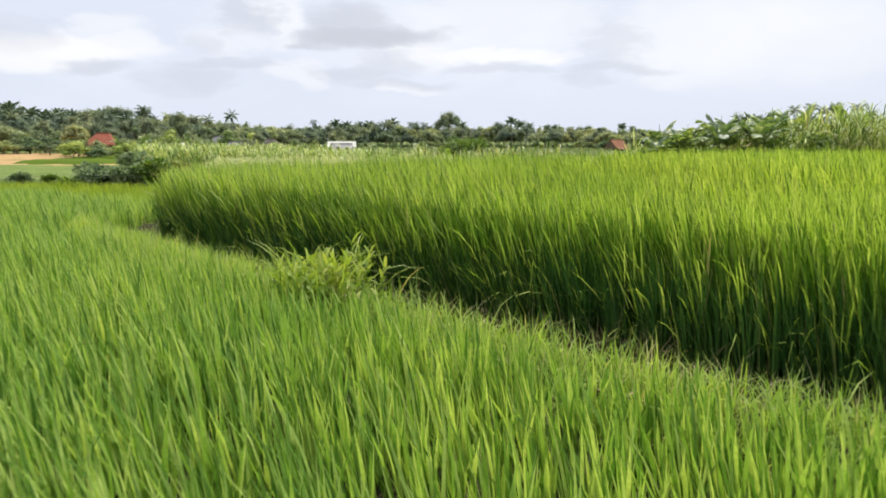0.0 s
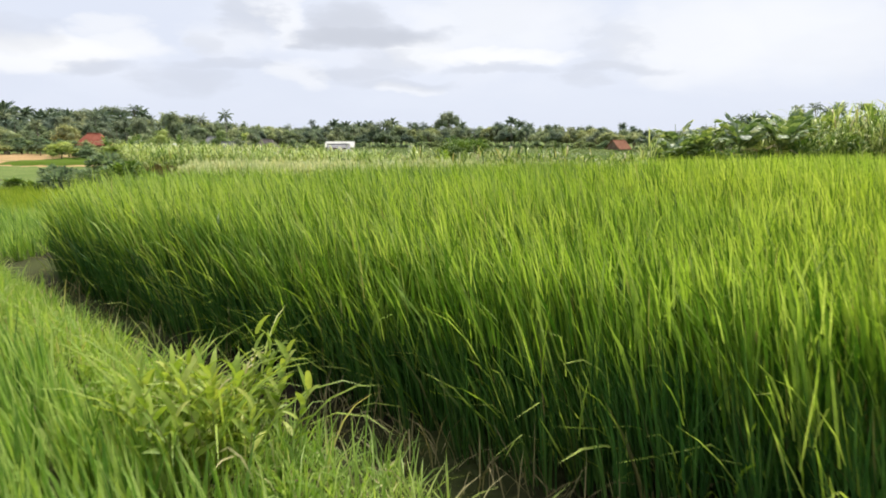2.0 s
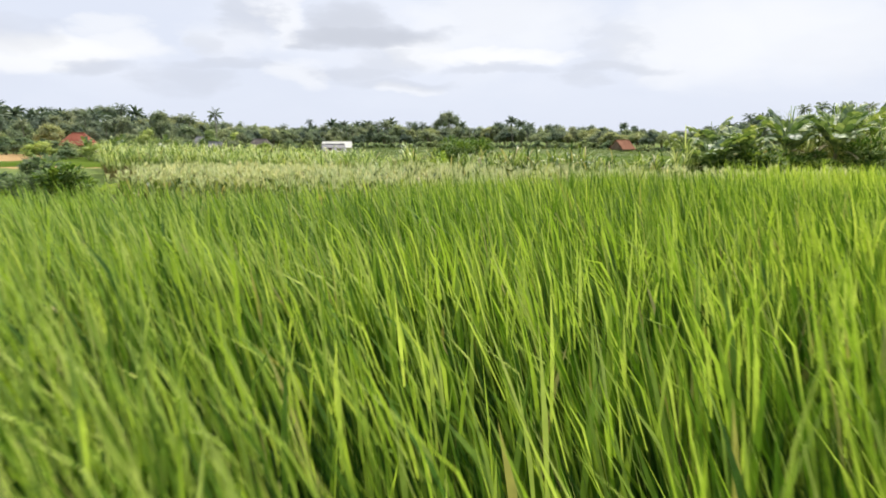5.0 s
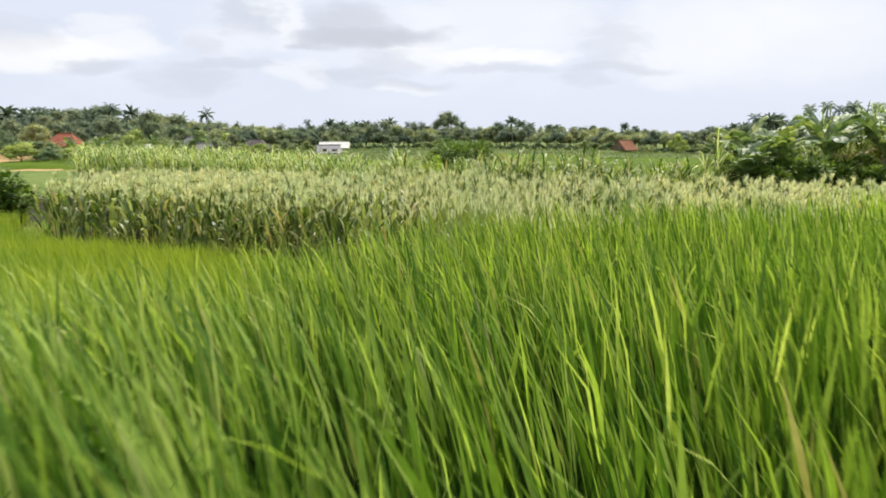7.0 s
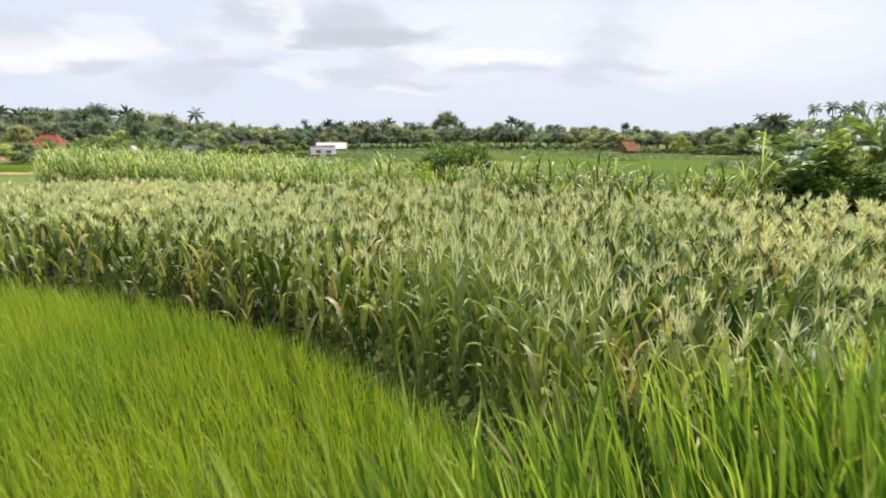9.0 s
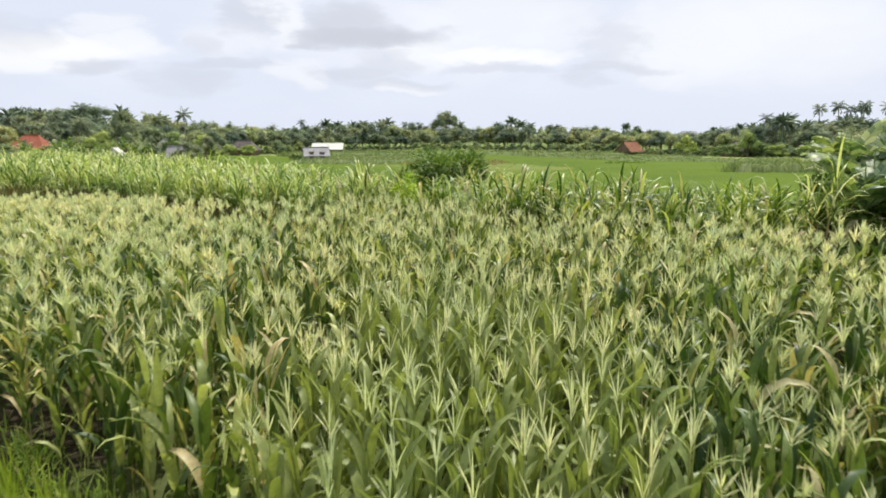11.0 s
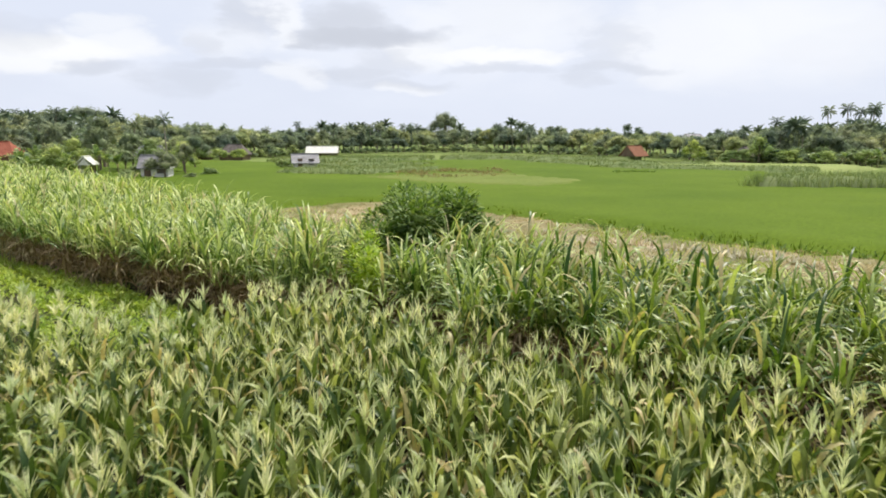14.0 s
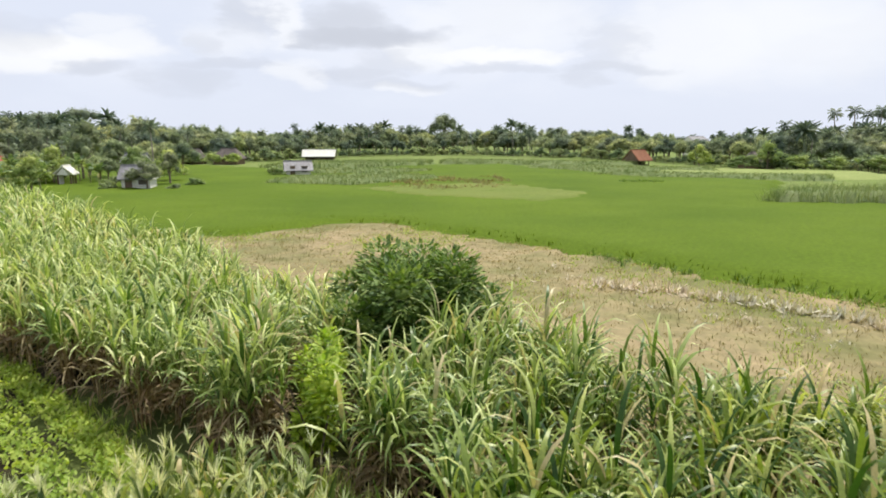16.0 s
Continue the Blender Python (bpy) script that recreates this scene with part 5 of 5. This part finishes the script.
def build_palm(height, label="tall coconut palm with drooping fronds"):
    thing = tagged(new("coconut_palm"), label, "palm", "palms of the far tree line")
    bend = rng.uniform(-0.9, 0.9, 2)
    pts = [(bend[0] * s * s, bend[1] * s * s, height * s) for s in np.linspace(0, 1, 7)]
    part("trunk", mesh_from("trunk", *tube(pts, np.linspace(0.2, 0.11, 7), 6), M_PALM_BARK), None, thing)
    h = Heap()
    top = np.array(pts[-1])
    for i in range(19):
        a = i * 2.4
        tilt, ln = np.interp(i, [0, 18], [0.1, 2.1]) + rng.normal(0, 0.15), rng.uniform(2.0, 2.8)
        bend_f = rng.uniform(0.8, 1.5)
        h.add(*blades(top[None], a, tilt, bend_f, ln, 0.12, 5, ([0, 1], [1, 0.3]), 1.3, 0.0))
        # leaflets hang from the rib
        k = 13
        s = np.linspace(0.15, 0.97, k)
        th = tilt + bend_f * s ** 1.3
        horiz = np.array([math.cos(a), math.sin(a)])
        fine = np.linspace(0, 1, 40)
        thf = tilt + bend_f * fine ** 1.3
        rr, zz = np.cumsum(np.sin(thf)) / 40 * ln, np.cumsum(np.cos(thf)) / 40 * ln
        px = np.interp(s, fine, rr)
        root = np.stack([top[0] + horiz[0] * px, top[1] + horiz[1] * px, top[2] + np.interp(s, fine, zz)], 1)
        for sd in (-1, 1):
            h.add(*blades(root, a + sd * 1.0, th * 0.4 + 1.15, 0.9, np.interp(s, [0.1, 0.5, 1], [0.5, 0.85, 0.4]), 0.17, 2, GRASS_PROFILE, 1.0, 0.3 * sd))
    part("crown", h.mesh("crown", M_PALM), None, thing)
    return thing


def build_tree(height, spread, mat, label, count=1100, size=0.55, low=0.3, name="tree"):
    thing = tagged(new(name), label, "tree", "trees of the far tree line")
    hs, hl = Heap(), Heap()
    trunk = tube([(0, 0, -0.2), (0.05, 0, height * 0.3), (0.1, 0.05, height * 0.7)], [height * 0.028, height * 0.022, height * 0.01], 7)
    lumps = 15
    for i in range(lumps):
        a, rr = i * 2.4 + rng.uniform(-0.4, 0.4), spread * rng.uniform(0.05, 0.78)
        zc = height * (low + 0.14 + (0.72 - low) * (1 - (rr / spread) ** 2) * rng.uniform(0.55, 1.0))
        c = np.array([rr * math.cos(a), rr * math.sin(a), zc])
        hs.add(*tube([(0.05, 0, height * rng.uniform(0.25, 0.5)), tuple(c * 0.55 + np.array([0, 0, height * 0.2])), tuple(c)], [height * 0.012, height * 0.008, height * 0.003], 5))
        r = np.array([spread * 0.4, spread * 0.4, height * 0.15]) * rng.uniform(0.65, 1.1)
        leaf_cloud(hl, c, r, count // lumps, size, 0.9, 1, 0.0, (0.7, 1.0))
        hl.add(*blob(c, r * 0.72))
    part("trunk", mesh_from("trunk", *trunk, M_BARK), None, thing)
    tagged(part("limbwork", hs.mesh("limbwork", M_BARK), None, thing), kind="stuff")
    part("crown", hl.mesh("crown", mat), None, thing)
    return thing


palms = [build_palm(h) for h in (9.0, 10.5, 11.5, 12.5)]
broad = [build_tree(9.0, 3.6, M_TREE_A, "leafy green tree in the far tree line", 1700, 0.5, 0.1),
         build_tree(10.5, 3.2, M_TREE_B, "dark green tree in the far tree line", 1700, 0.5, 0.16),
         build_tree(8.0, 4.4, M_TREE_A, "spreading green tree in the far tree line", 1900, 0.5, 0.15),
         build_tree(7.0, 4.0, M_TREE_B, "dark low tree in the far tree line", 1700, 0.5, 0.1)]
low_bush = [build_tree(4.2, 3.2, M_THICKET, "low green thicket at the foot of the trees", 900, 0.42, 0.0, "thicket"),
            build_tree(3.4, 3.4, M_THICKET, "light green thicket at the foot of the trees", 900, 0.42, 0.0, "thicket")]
used = set()


def place(ob, x, y, scale, sink=0.1):
    m = pose(x, y, float(ground_z(x, y)) - sink, 0, 0, float(rng.uniform(0, 360))) @ Matrix.Scale(scale, 4)
    if ob in used:
        new_ob = copy_thing(ob, m)
        new_ob.matrix_basis = m
        return new_ob
    used.add(ob)
    ob.matrix_basis = m
    return ob


# the tree line, by bearing from the end of the flight (degrees right of +y): distance, height of the tops over the datum, share of palms
RIDGE = [(-46, 340, 17, 0.4), (-31.0, 330, 15.6, 0.5), (-28.2, 380, 17.1, 0.4), (-25.5, 400, 18.1, 0.4), (-22.7, 400, 18.4, 0.5), (-20.2, 390, 14.9, 0.2), (-15.9, 390, 13.3, 0.02), (-12.2, 400, 11.8, 0.1), (-10.3, 370, 10.5, 0.4),
         (-5.4, 470, 16.5, 0.5), (-2.5, 470, 17.3, 0.5), (0.0, 460, 15.5, 0.4), (2.0, 440, 12.0, 0.3), (5.0, 480, 13.9, 0.3), (8.5, 500, 17.3, 0.4), (11.0, 530, 14.8, 0.3), (15.9, 590, 16.3, 0.3), (19.6, 600, 15.8, 0.2),
         (21.5, 560, 11.7, 0.1), (23.7, 500, 7.6, 0.1), (27.1, 380, 8.9, 0.3), (30.5, 250, 9.2, 0.6), (34.1, 280, 9.8, 0.6), (46, 280, 11, 0.6)]
# the foot of the wood: bearing, distance
FOOT = [(-47, 175), (-34, 180), (-24, 185), (-18, 205), (-11, 240), (-5, 290), (2, 310), (8, 295), (14, 272), (20, 235), (24, 210), (27, 185), (30, 165), (36, 170), (46, 175)]
ridge, foot = np.array(RIDGE), np.array(FOOT)
PALM_TOPS, BROAD_TOPS = (10.2, 11.7, 12.7, 13.7), (9.0, 10.5, 8.0, 7.0)


def grow(b, dist, top, palm_share):
    """One tree on that bearing and distance whose top reaches that height."""
    px, py = 3.9 + dist * math.sin(radians(b)), 33 + dist * math.cos(radians(b))
    want = top - float(ground_z(px, py))
    k = int(rng.integers(0, 4))
    if rng.uniform() < palm_share:
        place(palms[k], px, py, want / PALM_TOPS[k])
    else:
        place(broad[k], px, py, want / BROAD_TOPS[k])


def wood_crown(height, spread, low, leaves, size):
    """A crown of the far woods, one unit high, down to near its foot."""
    h = Heap()
    for i in range(10):
        a, rr = i * 2.4 + rng.uniform(-0.4, 0.4), spread * rng.uniform(0.05, 0.8)
        c = (rr * math.cos(a), rr * math.sin(a), height * (low + 0.12 + (0.76 - low) * (1 - (rr / spread) ** 2) * rng.uniform(0.4, 1.0)))
        r = np.array([spread * 0.42, spread * 0.42, height * 0.15]) * rng.uniform(0.7, 1.1)
        leaf_cloud(h, c, r, leaves // 10, size, 0.9, 1, 0.0, (0.7, 1.0))
        h.add(*blob(c, r * 0.75))
    return np.concatenate(h.v), np.concatenate(h.f)


def wood_palm(height):
    """A palm of the far woods: stem and a crown of arching fronds."""
    h = Heap()
    h.add(*tube([(0, 0, 0), (0.2, 0, height * 0.5), (0.5, 0.1, height)], [0.24, 0.18, 0.13], 5))
    n = 22
    top = np.repeat(np.array([[0.5, 0.1, height]]), n, 0)
    for turn in (0.5, -0.5):
        h.add(*blades(top, np.arange(n) * 2.4, np.linspace(0.1, 1.9, n) + rng.normal(0, 0.12, n), rng.uniform(0.7, 1.4, n), rng.uniform(2.6, 3.6, n), 0.7, 4, ([0, 0.3, 0.7, 1], [0.15, 1, 0.8, 0]), 1.3, turn))
    return np.concatenate(h.v), np.concatenate(h.f)


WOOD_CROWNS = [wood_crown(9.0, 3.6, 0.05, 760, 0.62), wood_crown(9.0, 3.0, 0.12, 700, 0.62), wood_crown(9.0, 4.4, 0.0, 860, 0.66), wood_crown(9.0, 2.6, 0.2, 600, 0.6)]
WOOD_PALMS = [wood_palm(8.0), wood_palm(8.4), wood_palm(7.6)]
woods = {"light": Heap(), "dark": Heap(), "palm": Heap()}


def grow_wood(b, dist, top, palm_share):
    px, py = 3.9 + dist * math.sin(radians(b)), 33 + dist * math.cos(radians(b))
    z = float(ground_z(px, py))
    if rng.uniform() < palm_share:
        kind, (v, f) = "palm", WOOD_PALMS[int(rng.integers(0, 3))]
    else:
        kind, (v, f) = ("light", "dark")[int(rng.uniform() < 0.5)], WOOD_CROWNS[int(rng.integers(0, 4))]
    k, a = (top - z) / 9.2, rng.uniform(0, 6.283)
    wide = k * rng.uniform(0.85, 1.15)
    woods[kind].add(np.stack([(v[:, 0] * math.cos(a) - v[:, 1] * math.sin(a)) * wide + px, (v[:, 0] * math.sin(a) + v[:, 1] * math.cos(a)) * wide + py, v[:, 2] * k + z], 1), f)


for bearing in np.arange(-41, 41, 0.5):
    dist, top, share = (float(np.interp(bearing, ridge[:, 0], ridge[:, k])) for k in (1, 2, 3))
    slope = (top - 4.4) / dist
    for near_by, lo, hi, mix in ((-10, 0.72, 1.06, 0.7), (30, 0.5, 1.0, 1.0), (65, 0.2, 0.85, 1.0)):
        d = dist - near_by - rng.uniform(0, 30)
        grow_wood(bearing + rng.uniform(-0.35, 0.35), d, 4.4 + slope * d * rng.uniform(lo, hi), share * mix * 0.55)
    # nearer rows step down to the foot
    d0 = float(np.interp(bearing, foot[:, 0], foot[:, 1]))
    for k, (lo, hi) in enumerate(((0.4, 0.92), (0.05, 0.6))):
        if rng.uniform() < 0.85:
            d = d0 + (26, 8)[k] + rng.uniform(-5, 9)
            grow(bearing + rng.uniform(-0.4, 0.4), d, 4.4 + slope * d * rng.uniform(lo, hi), min(0.45, share * 0.8))
    d, b = d0 - rng.uniform(2, 9), bearing + rng.uniform(-0.25, 0.25)
    place(low_bush[int(rng.integers(0, 2))], 3.9 + d * math.sin(radians(b)), 33 + d * math.cos(radians(b)), rng.uniform(0.6, 1.2))
# haze over these woods is only the grey in their leaf colours
far_woods = stuff("far_woods", woods["light"], M_TREE_A, "distant mixed woods of trees and palms, haze painted as grey", "woods")
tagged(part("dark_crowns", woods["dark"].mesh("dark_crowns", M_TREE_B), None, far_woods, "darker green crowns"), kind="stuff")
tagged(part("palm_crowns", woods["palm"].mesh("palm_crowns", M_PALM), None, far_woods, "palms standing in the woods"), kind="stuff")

big = build_tree(24.2, 9.2, M_TREE_B, "tall dark tree with a round crown above the far tree line", 4200, 0.75, 0.38, "tall_tree")
place(big, 23.6, 432, 1.0)
place(build_tree(26.2, 10.5, M_TREE_B, "tall tree with a flat feathery crown above the palms", 2400, 0.7, 0.62, "tall_tree"), -184, 408, 1.0)
place(build_tree(21.2, 8.6, M_TREE_B, "tall dark tree with a dense round crown above the palms", 3600, 0.75, 0.4, "tall_tree"), -161, 330, 1.0)
for px, py, top in [(-161, 307, 15.8), (-55.6, 357, 12.4), (100, 194, 9.0), (104, 196, 7.6), (160.7, 265, 15.6), (166, 261, 16.4), (168, 260, 15.0), (171.8, 257, 16.4), (176, 262, 15.4), (184, 262, 16.2)]:
    place(palms[3], px, py, (top + 2.9) / 13.7)
place(broad[3], -28.8, 112.9, 0.62)
place(broad[1], -29.4, 122, 0.5)
place(broad[2], -43.0, 131, 0.6)
place(broad[0], -40.0, 127, 0.5)
# gardens round the sheds
for x, y, s, k in [(-50, 128, 0.62, 0), (-54, 134, 0.8, 1), (-52.5, 131, 0.7, 2), (-73, 143, 0.9, 0), (-47, 134, 0.75, 1), (-38, 133, 0.6, 2), (-44, 139, 0.85, 0), (-68, 148, 0.95, 3), (-52, 146, 1.0, 1), (-36, 146, 0.8, 0), (-41, 150, 0.9, 2)]:
    place(broad[k], x, y, s)
for x, y, s, k in [(-49, 131, 0.6, 0), (-56, 138, 0.7, 1), (-39, 141, 0.75, 2), (-61, 147, 0.8, 3), (-46, 144, 0.75, 1)]:
    place(palms[k], x, y, s)
for x, y, s in [(-51, 124, 0.9), (-65.5, 130, 0.9), (-52, 121, 0.9), (-34.5, 117, 0.6), (-25.4, 112.6, 0.35), (-70, 137, 1.1), (-48, 127, 0.9), (-68, 150, 1.0), (-84, 152, 1.1), (-57, 139, 0.8), (-52, 133, 1.0), (-52.5, 117, 0.8), (-47.5, 114, 0.7), (-57, 119, 0.9), (-47, 120.5, 0.75), (-54, 112, 0.7), (-33.6, 112.6, 0.4)]:
    place(low_bush[int(rng.integers(0, 2))], x, y, s)
# bananas in the gardens and at the wood's edge
for x, y, s in [(-45.5, 121, 1.1), (-48, 118, 1.2), (-41, 124, 1.1), (-50, 123, 1.2), (-37.5, 119, 1.0), (-54, 126, 1.2), (-44, 127, 1.2), (-40, 110, 0.9), (-43, 108, 1.0), (-46, 111, 1.1), (-49, 109, 1.1), (-44.5, 115, 1.1), (94, 158, 1.1), (99, 155, 1.2), (104, 152, 1.2), (109, 150, 1.1), (114, 148, 1.3), (88, 170, 1.1), (120, 146, 1.2), (91, 164, 1.0)]:
    m = pose(x, y, float(ground_z(x, y)) - 0.03, 0, 0, float(rng.uniform(0, 360))) @ Matrix.Scale(s * 0.75, 4)
    copy_thing(bananas[int(rng.integers(4, 9))], m)
# low green thickets round the gardens
garden = [build_tree(3.6, 3.0, M_GARDEN, "bushy yellow-green garden shrub", 1100, 0.34, 0.0, "garden_shrub"), build_tree(5.4, 2.6, M_GARDEN, "leafy yellow-green garden tree", 1200, 0.36, 0.05, "garden_tree")]
for x, y, k, i in [(-41, 110, 0.9, 1), (-43.5, 104, 0.8, 0), (-47, 107, 1.0, 0), (-46, 124, 1.1, 1), (-49, 118, 1.1, 0), (-58, 112, 1.1, 0),
                   (-24.6, 118, 0.5, 0), (-36, 127, 1.1, 1), (-32, 129, 1.0, 1), (-58, 216, 1.2, 0), (-52, 215, 1.1, 0), (-46.5, 216, 1.1, 0), (-64, 217, 1.3, 0), (-20.5, 146, 0.6, 0), (78, 172, 1.2, 0), (82, 170, 1.3, 1), (87, 167, 1.2, 0), (93, 163, 1.1, 0), (74, 186, 1.2, 1), (100, 160, 1.2, 0)]:
    place(garden[i], x, y, k)
